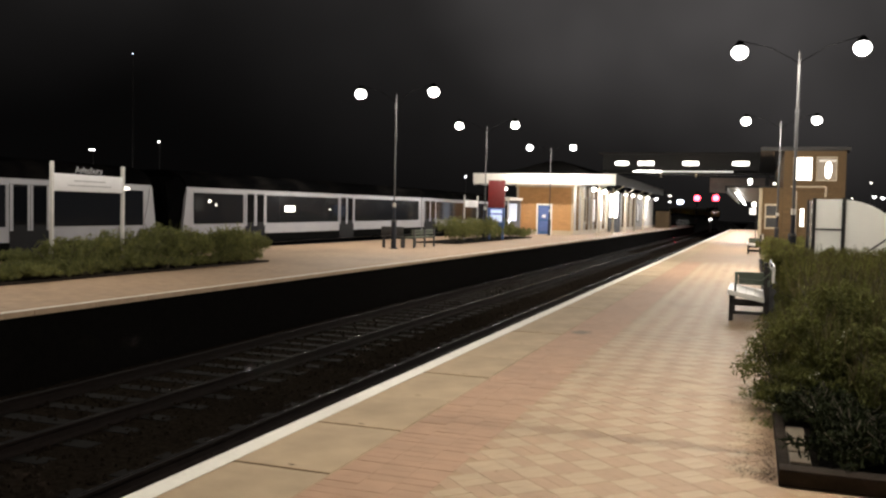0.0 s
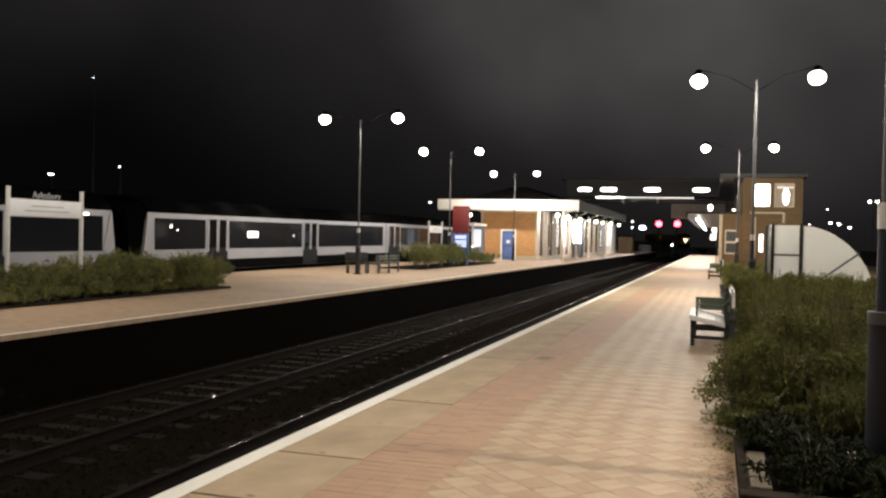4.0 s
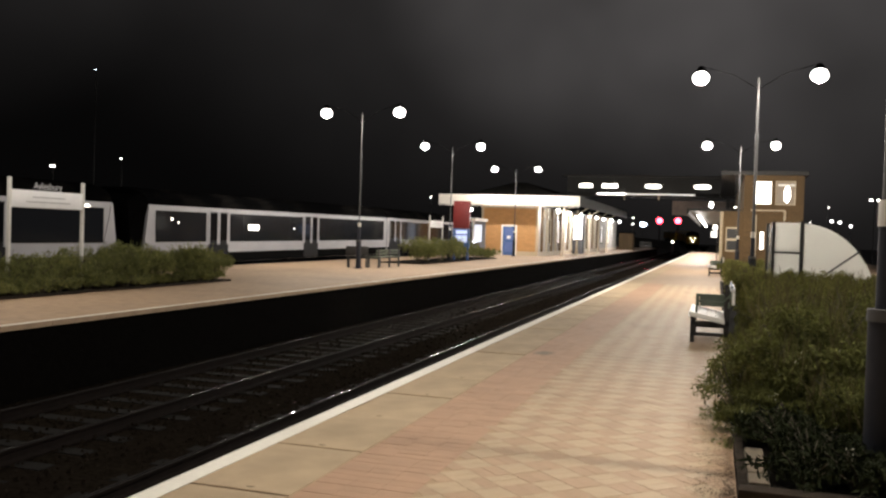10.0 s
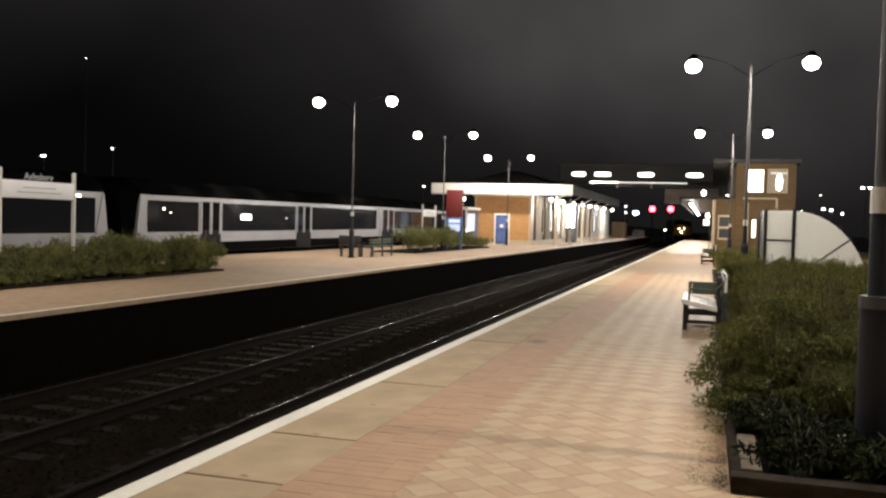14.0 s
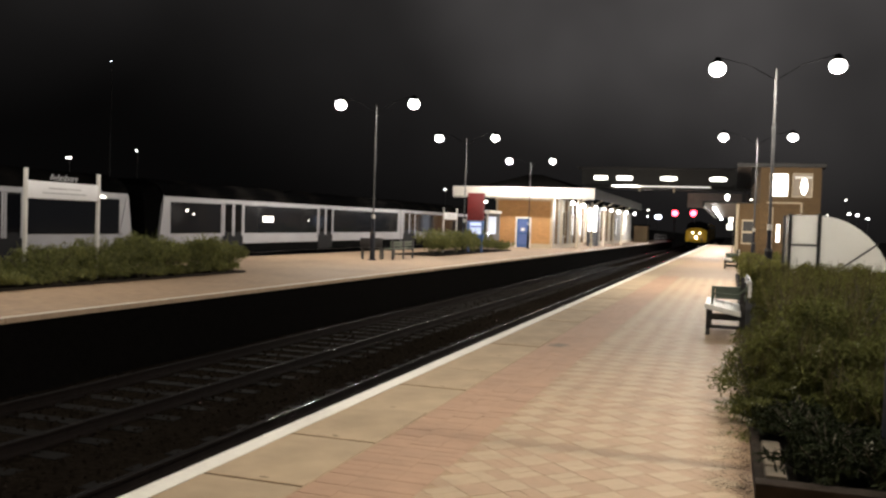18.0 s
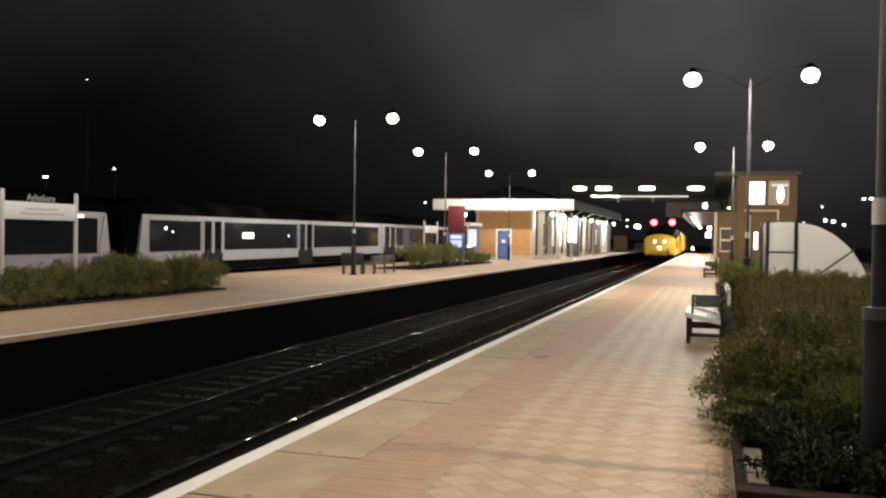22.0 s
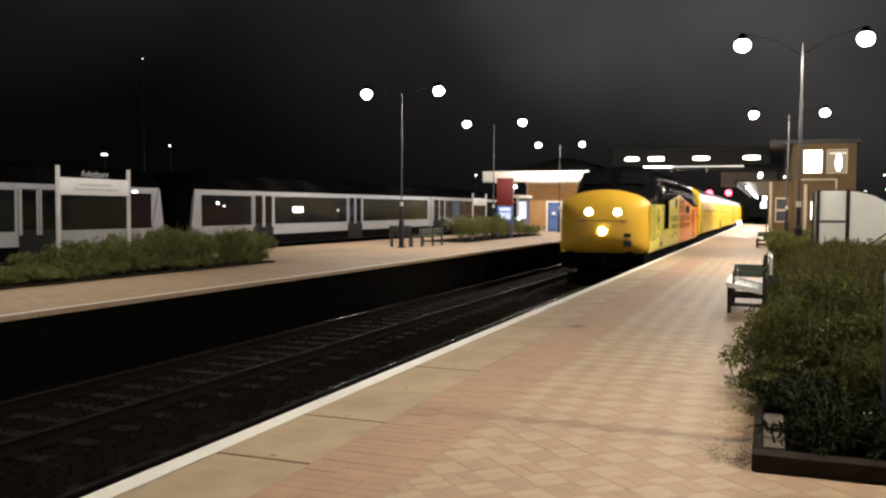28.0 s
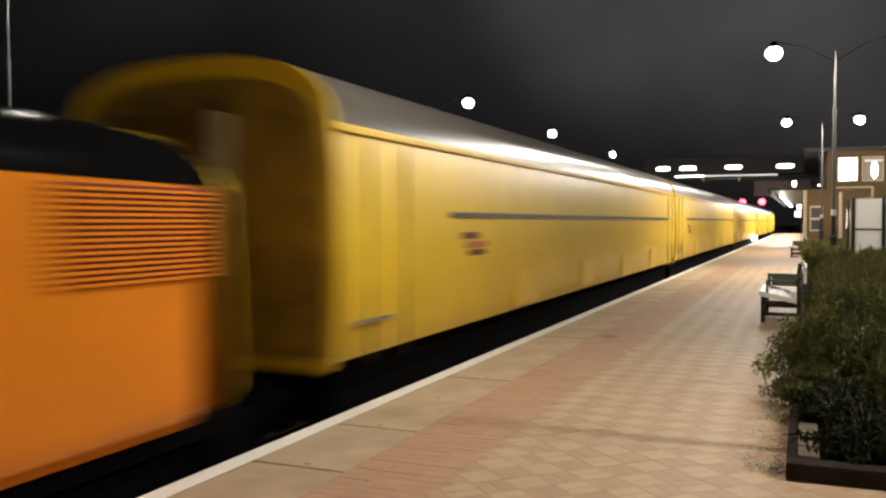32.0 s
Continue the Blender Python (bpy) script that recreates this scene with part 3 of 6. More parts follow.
def shrub(x, y, r, h, seed, leaf=M_LEAF, count=2600, size=0.045, base=0.05, name="shrub", label="dense dark green shrub with fine leaves in a planter", flowers=0):
    rnd = random.Random(seed)
    ob = thing(name, label, "shrub", "platform shrubs", pose(x, y, base))
    spots = []
    for i in range(11):
        a, q = rnd.uniform(0, 6.283), r * rnd.uniform(0.1, 0.75)
        cz = h * rnd.uniform(0.35, 0.78)
        spots.append(((q * math.cos(a), q * math.sin(a), cz), (r * rnd.uniform(0.28, 0.5), r * rnd.uniform(0.28, 0.5), h * rnd.uniform(0.2, 0.34)), count // 11))
    for i in range(8):
        a, q = rnd.uniform(0, 6.283), r * rnd.uniform(0.6, 1.02)
        spots.append(((q * math.cos(a), q * math.sin(a), h * rnd.uniform(0.3, 0.95)), (0.10, 0.10, h * 0.16), count // 40))
    crown = new("crown", leaves_mesh("crown", spots, size, leaf, seed))
    crown.parent = ob
    if h > 0.35:
        shoots = tagged(new("upright_shoot", blades_mesh("upright_shoot", r, h, count // 45, leaf if leaf is M_LEAF2 else M_SHOOT, seed + 3)), kind="stuff")
        shoots.parent = ob
    if r > 0.15:
        bm = bmesh.new()
        for i in range(16):
            a, q = rnd.uniform(0, 6.283), r * rnd.uniform(0.3, 0.95)
            top = (q * math.cos(a), q * math.sin(a), h * rnd.uniform(0.6, 1.08))
            mid = (top[0] * 0.4, top[1] * 0.4, top[2] * 0.55)
            tube(bm, (top[0] * 0.12, top[1] * 0.12, -0.05), mid, 0.010, 0.007, 5)
            tube(bm, mid, top, 0.007, 0.003, 5)
        tagged(part("stem", bm, M_STEM, ob), kind="stuff")
    if flowers:
        fl = [((r * rnd.uniform(-0.9, 0.9), r * rnd.uniform(-0.9, 0.9), h * rnd.uniform(0.3, 0.9)), (0.05, 0.05, 0.05), 6) for i in range(flowers)]
        f = tagged(new("blossom", leaves_mesh("blossom", fl, 0.026, M_FLOWER, seed + 7, 1.0)), kind="stuff")
        f.parent = ob
    return ob


# near planter: timber edging, pale blocks, soil, shrubs
planter = thing("raised_planter", "low timber-edged planting bed with dark bark soil", "planter")
part("front_timber", boxes((0.21, 3.6, 5.36, 5.50, 0.0, 0.10, 0.012)), M_TIMBER, planter, "weathered timber sleepers")
part("side_timber", boxes((0.21, 0.27, 5.50, 32.5, 0.0, 0.10, 0.010)), M_TIMBER, planter)
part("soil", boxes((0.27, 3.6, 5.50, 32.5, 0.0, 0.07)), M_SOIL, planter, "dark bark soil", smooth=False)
for y0, y1 in ((5.515, 5.735), (5.76, 6.42)):
    part("edging_block", boxes((0.272, 0.39, y0, y1, 0.0, 0.112, 0.015)), M_STONEBLOCK, planter, "pale edging block")
k = 0
for y, xs, h in ((6.75, (1.15, 1.9, 2.6), 0.50), (7.6, (0.74, 1.45, 2.3), 0.72), (8.6, (0.86, 1.6, 2.4), 0.90), (9.6, (0.84, 1.5, 2.2), 0.94), (10.7, (0.88, 1.55, 2.3), 0.94), (12.0, (1.0, 1.65, 2.4), 0.92), (13.6, (1.02, 1.75, 2.5), 0.92), (15.5, (1.0, 1.8, 2.6), 0.90), (18.0, (0.80, 1.7, 2.7), 0.88), (20.5, (0.76, 1.6, 2.6), 0.84), (25.0, (0.74, 1.6), 0.86), (29.5, (0.7, 1.5), 0.86), (33.5, (0.7, 1.4), 0.8)):
    for x in xs:
        k += 1
        shrub(x, y + 0.25 * math.sin(k * 1.7), 0.56, h, 100 + k, leaf=M_LEAF if y < 11.5 else M_LEAF_LIT, count=8600 if y < 12 else 5200, size=0.024 + 0.0012 * y, flowers=5 if y < 12 else 0, label="dense dark green shrub with fine leaves in a planter")
for i, (x, y, r, h) in enumerate(((0.33, 6.95, 0.22, 0.24), (0.28, 7.5, 0.30, 0.34), (0.26, 8.2, 0.34, 0.50), (0.36, 9.2, 0.30, 0.52), (0.42, 10.2, 0.28, 0.46), (0.46, 11.4, 0.28, 0.40))):
    shrub(x, y, r, h, 340 + i, count=2600, size=0.030, base=0.02, name="shrub", label="leafy shrub spilling over the planter edge onto the paving", flowers=16)
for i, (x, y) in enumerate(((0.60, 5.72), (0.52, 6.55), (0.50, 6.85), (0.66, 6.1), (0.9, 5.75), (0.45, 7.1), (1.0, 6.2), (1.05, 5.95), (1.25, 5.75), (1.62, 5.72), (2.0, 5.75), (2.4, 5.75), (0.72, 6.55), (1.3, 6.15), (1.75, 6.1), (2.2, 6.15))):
    shrub(x, y, 0.30, 0.24, 300 + i, leaf=M_LEAF_SHADED, count=1300, size=0.032, name="low_plant", label="low straggling green plant at the front of a bed", flowers=1 if i % 3 == 0 else 0)

for i, (x, y) in enumerate(((0.03, 7.55), (0.10, 7.2), (0.12, 8.9), (0.15, 6.6))):
    shrub(x, y, 0.09, 0.09, 360 + i, leaf=M_LEAF2, count=70, size=0.022, base=0.0, name="weed", label="small pale weed growing from the paving joint", flowers=1)

# dead leaves and soil washed out along the planter edge
lit_rng = random.Random(21)
# the wide spread also stands in for shade on the paving
spots = []
for i in range(420):
    y = 5.50 + 9.0 * lit_rng.random() ** 1.6
    spots.append(((0.19 - 0.26 * lit_rng.random() ** 2.6, y, 0.0), (0.07, 0.14, 0.004), 14))
me = leaves_mesh("leaf_litter", spots, 0.024, M_LITTER, 77, 1.6)
for v in me.vertices:
    v.co.z = 0.0015 + 0.05 * max(0.0, v.co.z - 0.09)
    v.co.x = min(v.co.x, 0.205)
tagged(new("leaf_litter", me), "dark dead leaves, soil and painted shade along the planter edge", "leaf litter", kind="stuff")

# island beds
for n, (x0, x1, y0, y1) in enumerate(((-15.2, -12.5, 7.0, 21.0), (-14.9, -12.75, 38.0, 52.0))):
    bed = thing("island_planter", "low grassy planting bed on the island platform", "planter")
    part("kerb", boxes((x0, x1, y0, y0 + 0.12, 0.0, 0.05), (x0, x1, y1 - 0.12, y1, 0.0, 0.05), (x0, x0 + 0.12, y0 + 0.12, y1 - 0.12, 0.0, 0.05), (x1 - 0.12, x1, y0 + 0.12, y1 - 0.12, 0.0, 0.05)), M_TIMBER, bed, smooth=False)
    part("soil", boxes((x0 + 0.12, x1 - 0.12, y0 + 0.12, y1 - 0.12, 0.0, 0.04)), M_SOIL, bed, smooth=False)
rnd = random.Random(5)
for i in range(15):
    y = 8.0 + i * 0.95
    h = 0.32 if y < 13.6 else 0.45 if y < 14.6 else 0.82 if y < 16.0 else 0.66 if y < 17.0 else 1.0 if y < 20.2 else 0.75
    for x, h in ((-13.1, h), (-14.3, h * (0.5 if y < 16.5 else 0.85))):
        k += 1
        shrub(x + rnd.uniform(-0.2, 0.2), y + rnd.uniform(-0.3, 0.3), 0.72, h * rnd.uniform(0.85, 1.15), 500 + k, leaf=M_LEAF2, count=2200, size=0.055, name="shrub", label="straggling green shrub in the island planting bed")
for i in range(26):
    k += 1
    shrub(-12.72 + rnd.uniform(-0.12, 0.10), 8.2 + i * 0.5, 0.36, rnd.uniform(0.22, 0.36), 700 + k, leaf=M_LEAF2, count=700, size=0.05, base=0.02, name="grass_tuft", label="low tuft of rough grass at the front of the island bed")
for i in range(8):
    y = 38.8 + i * 1.75
    k += 1
    shrub(-13.4 + rnd.uniform(-0.2, 0.2), y, 1.0, 1.15 * rnd.uniform(0.8, 1.1) if i < 6 else 0.6, 500 + k, leaf=M_LEAF2, count=1500, size=0.09, label="green shrub in the far island planting bed")


# ---- benches ----
def bench_near(x, y):
    ob = thing("platform_bench", "platform bench with pale slatted seat and dark frame", "bench", "near platform benches", pose(x, y, 0))
    def sloped(*box_spec):
        bm = boxes(box_spec)
        for v in bm.verts:
            v.co.z -= 0.20 * (v.co.x + 0.30)
        return bm
    for i in range(4):
        part("seat_slat", sloped(-0.30 + i * 0.125, -0.18 + i * 0.125, 0, 1.5, 0.425, 0.46, 0.006), M_BENCHW, ob)
    part("seat_end", sloped(-0.305, 0.20, -0.03, -0.002, 0.39, 0.462, 0.006), M_BENCHW, ob, "pale end board of the seat")
    part("armrest_rail", tubes(((-0.20, 0.03, 0.62), (0.16, 0.03, 0.60), 0.014, 0.014, 8), ((0.16, 0.03, 0.60), (0.27, 0.03, 0.72), 0.014, 0.014, 8), ((-0.20, 0.03, 0.40), (-0.20, 0.03, 0.62), 0.014, 0.014, 8)), M_BENCHG, ob)
    for i in range(3):
        part("back_slat", boxes((0.235 + i * 0.02, 0.265 + i * 0.02, 0, 1.5, 0.52 + i * 0.12, 0.61 + i * 0.12, 0.008)), M_BENCHG, ob)
    part("top_rail", boxes((0.29, 0.33, -0.02, 0.05, 0.58, 0.80), (0.27, 0.33, -0.02, 1.52, 0.77, 0.81, 0.006)), M_BENCHW, ob)
    for yy in (0.04, 1.40):
        part("end_frame", boxes((-0.28, -0.22, yy, yy + 0.06, 0.0, 0.39), (0.20, 0.26, yy, yy + 0.06, 0.0, 0.8), (-0.28, 0.26, yy, yy + 0.06, 0.27, 0.32), (-0.28, 0.26, yy, yy + 0.06, 0.10, 0.15)), M_BENCHF, ob, smooth=False)
        if yy > 1:
            part("end_panel", boxes((-0.18, 0.20, yy + 0.01, yy + 0.05, 0.44, 0.60)), M_BENCHG, ob, "green solid end panel", smooth=False)
            part("armrest", boxes((-0.24, 0.28, yy, yy + 0.07, 0.60, 0.64), (-0.24, -0.19, yy, yy + 0.06, 0.39, 0.60)), M_BENCHG, ob, smooth=False)
    return ob


bench_near(0.0, 13.45)
bench_near(0.05, 38.6)


def bench_island(x, y):
    ob = thing("island_bench", "low dark slatted bench on the island platform", "bench", "island benches", pose(x, y, 0))
    for i in range(4):
        part("seat_slat", boxes((-0.24 + i * 0.125, -0.14 + i * 0.125, 0, 2.6, 0.41, 0.45, 0.008)), M_BENCHG, ob)
    for yy in (0.1, 1.3, 2.4):
        part("leg_frame", boxes((-0.24, -0.18, yy, yy + 0.06, 0, 0.41), (0.18, 0.24, yy, yy + 0.06, 0, 0.74), (-0.24, 0.24, yy, yy + 0.06, 0.36, 0.41)), M_POST, ob, smooth=False)
    for i in range(2):
        part("back_slat", boxes((0.15, 0.18, 0, 2.6, 0.52 + i * 0.12, 0.61 + i * 0.12, 0.006)), M_BENCHG, ob)
    return ob


bench_island(-13.0, 32.4)
seat_ = thing("metal_seat", "dark-backed metal platform seat beside the lamp column", "seat", m=pose(-13.75, 31.75, 0, 0, 0, 32))
part("seat_pan", boxes((-0.05, 0.85, 0.0, 0.42, 0.42, 0.47, 0.01)), M_BENCHF, seat_)
part("back_panel", boxes((-0.05, 0.85, 0.42, 0.46, 0.50, 0.84, 0.01)), M_BENCHF, seat_, "dark solid back panel")
for x in (0.0, 0.74):
    for y in (0.02, 0.40):
        part("leg", boxes((x, x + 0.05, y, y + 0.05, 0, 0.42 if y < 0.2 else 0.5)), M_POST, seat_)


# ---- station name signs ----
def name_sign(x, y0, y1, label, words=True):
    w = y1 - y0
    ob = thing("station_name_sign", label, "sign", "station name signs", pose(x, y0, 0))
    for yy in (0.0, w):
        part("sign_post", boxes((-0.035, 0.035, yy - 0.028, yy + 0.028, 0, 2.34, 0.008)), M_SIGNP, ob)
    part("board", boxes((-0.025, 0.03, 0.03, w - 0.03, 1.74, 2.10, 0.006)), M_SIGNW, ob, "white enamel board with faint lines of small writing")
    for i, (a, b) in enumerate(((0.28, 0.72), (0.20, 0.80))):
        part("line_of_writing", boxes((0.031, 0.036, w * a, w * b, 1.95 - i * 0.10, 1.972 - i * 0.10)), M_SIGNTXT, ob, smooth=False)
    if words:
        t = text_mesh("station_name", "Aylesbury", 0.20, M_SIGNTXT, ob, pose(0.0, w * 0.50, 2.19, 90, 0, 90))
        tagged(t, "grey station name lettering above the board")
    return ob


name_sign(-13.4, 14.1, 16.2, "white station name board on two posts in the planting bed")
name_sign(-13.9, 42.2, 44.4, "white station name board beyond the far planting bed", False)

totem = thing("information_totem", "red and blue information totem with lit poster", "information sign", m=pose(-13.15, 45.6, 0))
part("red_panel", boxes((-0.50, 0.42, -0.10, 0.10, 1.75, 3.24, 0.01)), M_RED, totem, "red upper panel")
part("poster_case", boxes((-0.50, 0.42, -0.09, 0.09, 0.75, 1.74, 0.01)), M_BLUE, totem, "blue poster case")
part("poster", boxes((-0.34, 0.30, -0.112, -0.095, 1.0, 1.65)), glow("lit_poster", (0.62, 0.72, 1.0), 0.55), totem, "softly lit pale blue poster", smooth=False)
part("poster_bar", boxes((-0.34, 0.30, -0.120, -0.114, 1.38, 1.45)), M_BLUEP, totem, smooth=False)
for s in (-0.42, 0.34):
    part("totem_leg", boxes((s - 0.05, s + 0.05, -0.05, 0.05, 0, 0.75)), M_BLUE, totem, smooth=False)
# ---- island station building ----
def brick_wall(owner, x0, x1, y, z0, z1, holes=(), bl=0.30, bh=0.15, material=None):
    """Bricks proud of a wall that faces -y, as parts of it."""
    bm = bmesh.new()
    box(bm, 0, bl - 0.02, -0.012, 0.0, 0, bh - 0.02)
    me = mesh_of("brick", bm, material or M_BRICK)
    row = 0
    z = z0
    while z + bh <= z1 + 0.01:
        x = x0 - (bl / 2 if row % 2 else 0)
        while x < x1:
            if x >= x0 - 0.01 and x + bl <= x1 + 0.02 and not any(x < hx1 and x + bl > hx0 and z < hz1 and z + bh > hz0 for hx0, hx1, hz0, hz1 in holes):
                ob = new("brick", me)
                ob.parent = owner
                ob.location = (x, y, z)
            x += bl
        z += bh
        row += 1


station = thing("station_building", "orange brick station building with white canopy on the island platform", "building")
B0, B1, BX0, BX1 = 61.2, 112.0, -16.2, -12.1
wall_end = part("wall_end", boxes((BX0, BX1, B0, B0 + 0.3, 0, 3.6)), M_BRICK, station, "orange brick end wall", smooth=False)
part("wall_front", boxes((BX1 - 0.3, BX1, B0 + 0.3, B1, 0, 3.6)), M_RENDER, station, smooth=False)
part("wall_back", boxes((BX0, BX0 + 0.3, B0 + 0.3, B1, 0, 3.6)), M_BRICK, station, smooth=False)
part("wall_far", boxes((BX0 + 0.3, BX1 - 0.3, B1 - 0.3, B1, 0, 3.6)), M_BRICK, station, smooth=False)
part("plinth", boxes((BX0 - 0.03, BX1 + 0.04, B0 - 0.04, B1, 0, 0.32)), M_CREAM, station, smooth=False)
for x in (BX0, BX1 - 0.1):
    part("corner_pilaster", boxes((x - 0.02, x + 0.12, B0 - 0.06, B0 - 0.003, 0, 3.5)), M_CREAM, station, smooth=False)
part("cornice", boxes((BX0 - 0.1, BX1 + 0.1, B0 - 0.10, B0 - 0.003, 3.38, 3.52)), M_CREAM, station, smooth=False)
door = part("door", boxes((-14.62, -13.72, B0 - 0.05, B0 - 0.002, 0.02, 2.08)), M_BLUE, station, "blue painted door", smooth=False)
for z0, z1 in ((0.25, 0.95), (1.1, 1.95)):
    part("door_panel", boxes((-14.47, -13.87, B0 - 0.062, B0 - 0.048, z0, z1)), M_BLUEP, door, smooth=False)
part("door_notice", boxes((-14.30, -14.05, B0 - 0.070, B0 - 0.063, 1.2, 1.42)), M_SIGNW, door, smooth=False)
part("door_frame", boxes((-14.74, -14.62, B0 - 0.07, B0 - 0.003, 0, 2.2), (-13.72, -13.60, B0 - 0.07, B0 - 0.003, 0, 2.2), (-14.62, -13.72, B0 - 0.07, B0 - 0.003, 2.08, 2.2)), M_WHITEP, station, "white door frame", smooth=False)
# canopy: end fascia with a toothed lower edge, side fascia, roof
canopy = part("canopy_roof", boxes((-19.2, -9.15, 60.6, 93.5, 3.98, 4.08)), M_SLATE, station, "flat dark canopy roof", smooth=False)
fascia = part("fascia_end", boxes((-19.3, -9.05, 60.40, 60.50, 3.62, 4.30)), M_WHITEP, station, "white painted timber fascia with a toothed edge", smooth=False)
bm = bmesh.new()
for i in range(58):
    x = -19.3 + i * 0.1765
    vs = [bm.verts.new(p) for p in ((x + 0.01, 60.42, 3.62), (x + 0.167, 60.42, 3.62), (x + 0.088, 60.42, 3.46), (x + 0.01, 60.48, 3.62), (x + 0.167, 60.48, 3.62), (x + 0.088, 60.48, 3.46))]
    for f in ((0, 1, 2), (5, 4, 3), (0, 2, 5, 3), (1, 4, 5, 2)):
        bm.faces.new([vs[j] for j in f])
part("fascia_teeth", bm, M_WHITEP, fascia, smooth=False)
part("fascia_side", boxes((-9.15, -9.05, 60.5, 93.5, 3.62, 4.30)), M_BRIDGE, station, smooth=False)
bm = bmesh.new()
roof_lo = [bm.verts.new(p) for p in ((-18.4, 60.9, 4.09), (-10.0, 60.9, 4.09), (-10.0, 112, 4.09), (-18.4, 112, 4.09))]
roof_hi = [bm.verts.new(p) for p in ((-14.7, 64.6, 5.45), (-13.7, 64.6, 5.45), (-13.7, 108, 5.45), (-14.7, 108, 5.45))]
for i in range(4):
    j = (i + 1) % 4
    bm.faces.new((roof_lo[i], roof_lo[j], roof_hi[j], roof_hi[i]))
bm.faces.new(roof_hi)
bm.faces.new(roof_lo[::-1])
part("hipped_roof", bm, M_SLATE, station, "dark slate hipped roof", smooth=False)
for y in (63.0, 69.7, 76.4, 83.0, 89.5):
    part("canopy_column", tubes(((-10.6, y, 0), (-10.6, y, 3.6), 0.09, 0.08, 10), ((-10.6, y, 3.3), (-9.6, y, 3.9), 0.04, 0.04, 8), ((-10.6, y, 0), (-10.6, y, 0.35), 0.15, 0.13, 10)), M_CREAM, station)
for i, y in enumerate((64.5, 68.5, 72.5, 77.0, 81.0, 85.5, 90.0, 96.0, 102.0)):
    win = part("lit_window", boxes((BX1 + 0.002, BX1 + 0.012, y, y + 1.5, 0.95, 2.7)), M_INNER if i % 3 else M_GLASSD, station, "window lit from inside", smooth=False)
    part("window_frame", boxes((BX1 + 0.004, BX1 + 0.07, y - 0.1, y, 0.85, 2.8), (BX1 + 0.004, BX1 + 0.07, y + 1.5, y + 1.6, 0.85, 2.8), (BX1 + 0.004, BX1 + 0.07, y, y + 1.5, 2.7, 2.8), (BX1 + 0.004, BX1 + 0.1, y - 0.1, y + 1.6, 0.78, 0.85), (BX1 + 0.012, BX1 + 0.05, y + 0.72, y + 0.78, 0.95, 2.7)), M_DARK if i % 2 else M_CREAM, station, smooth=False)
for i in range(17):
    y = 62.3 + i * 1.9
    part("wall_pilaster", boxes((BX1 + 0.002, BX1 + 0.16, y, y + 0.24, 0.33, 3.55)), M_CREAM if i % 2 else M_BRICK2, station, smooth=False)
    part("wall_panel", boxes((BX1 + 0.002, BX1 + 0.03, y + 0.35, y + 1.8, 2.85, 3.4)), M_CREAM, station, smooth=False)
for i, (x, y) in enumerate(((-10.79, 61.96), (-10.93, 67.56), (-10.9, 73.6), (-10.75, 77.6), (-10.65, 81.8), (-10.58, 86.3), (-10.37, 91.2), (-10.2, 97.5))):
    lm = thing("canopy_globe_lamp", "round white globe lamp hung under the canopy", "lamp", "canopy globe lamps", pose(x, y, 3.3))
    bm = bmesh.new()
    ball(bm, (0, 0, 0), 0.14)
    part("globe", bm, M_LAMP, lm)
    part("stem", tubes(((0, 0, 0.18), (0, 0, 0.68), 0.02, 0.02, 6)), M_DARK, lm)
    if i in (0, 2, 5):
        globe_light((x, y, 3.05), 260 if i == 0 else 620)
lm = thing("wall_globe_lamp", "round lamp on the end of the building canopy", "lamp", m=pose(-17.0, 60.9, 3.2))
bm = bmesh.new()
ball(bm, (0, 0, 0), 0.13)
part("globe", bm, M_LAMP, lm)
part("stem", tubes(((0, 0, 0.15), (0, 0, 0.8), 0.02, 0.02, 6)), M_DARK, lm)
kiosk = thing("lit_kiosk", "brightly lit white vending kiosk under the canopy", "kiosk", m=pose(-11.3, 76.0, 0))
part("kiosk_body", boxes((-0.62, 0.2, 0.1, 1.3, 0, 3.35, 0.02)), M_POST, kiosk)
part("kiosk_front", boxes((-0.55, 0.12, 0.06, 0.1, 1.3, 3.3)), M_BRIGHTWIN, kiosk, "glowing white front panel", smooth=False)
part("kiosk_shelf", boxes((-0.62, -0.1, 0.0, 0.056, 2.0, 2.12)), M_DARK, kiosk, smooth=False)
hut = thing("platform_hut", "small brown brick hut beyond the station building", "hut", m=pose(-11.9, 113.5, 0))
part("hut_wall", boxes((0, 1.7, 0, 2.5, 0, 2.1)), M_BRICK2, hut, smooth=False)
part("hut_roof", boxes((-0.15, 1.85, -0.15, 2.65, 2.1, 2.25)), M_SLATE, hut, smooth=False)
part("hut_door", boxes((0.5, 1.2, -0.03, -0.002, 0.02, 1.95)), M_BRICK2, hut, smooth=False)
fence = thing("platform_end_railing", "pale metal railing at the end of the island platform", "railing", m=pose(-10.1, 124, 0))
for i in range(7):
    part("railing_post", boxes((i * 0.25 - 0.02, i * 0.25 + 0.02, 0, 0.04, 0, 1.0)), M_SIGNP, fence, smooth=False)
for z in (0.5, 1.0):
    part("railing_bar", boxes((-0.03, 1.53, 0.041, 0.08, z - 0.03, z + 0.03)), M_SIGNP, fence, smooth=False)
# extra light with no globe of its own, added to brighten the hut
globe_light((-10.3, 105.5, 3.05), 750)
rear = thing("rear_shelter", "small lit shelter behind the information totem", "shelter", m=pose(-15.15, 54.5, 0))
part("shelter_roof", boxes((-0.85, 0.30, -0.1, 3.1, 2.32, 2.5)), M_WHITEP, rear, smooth=False)
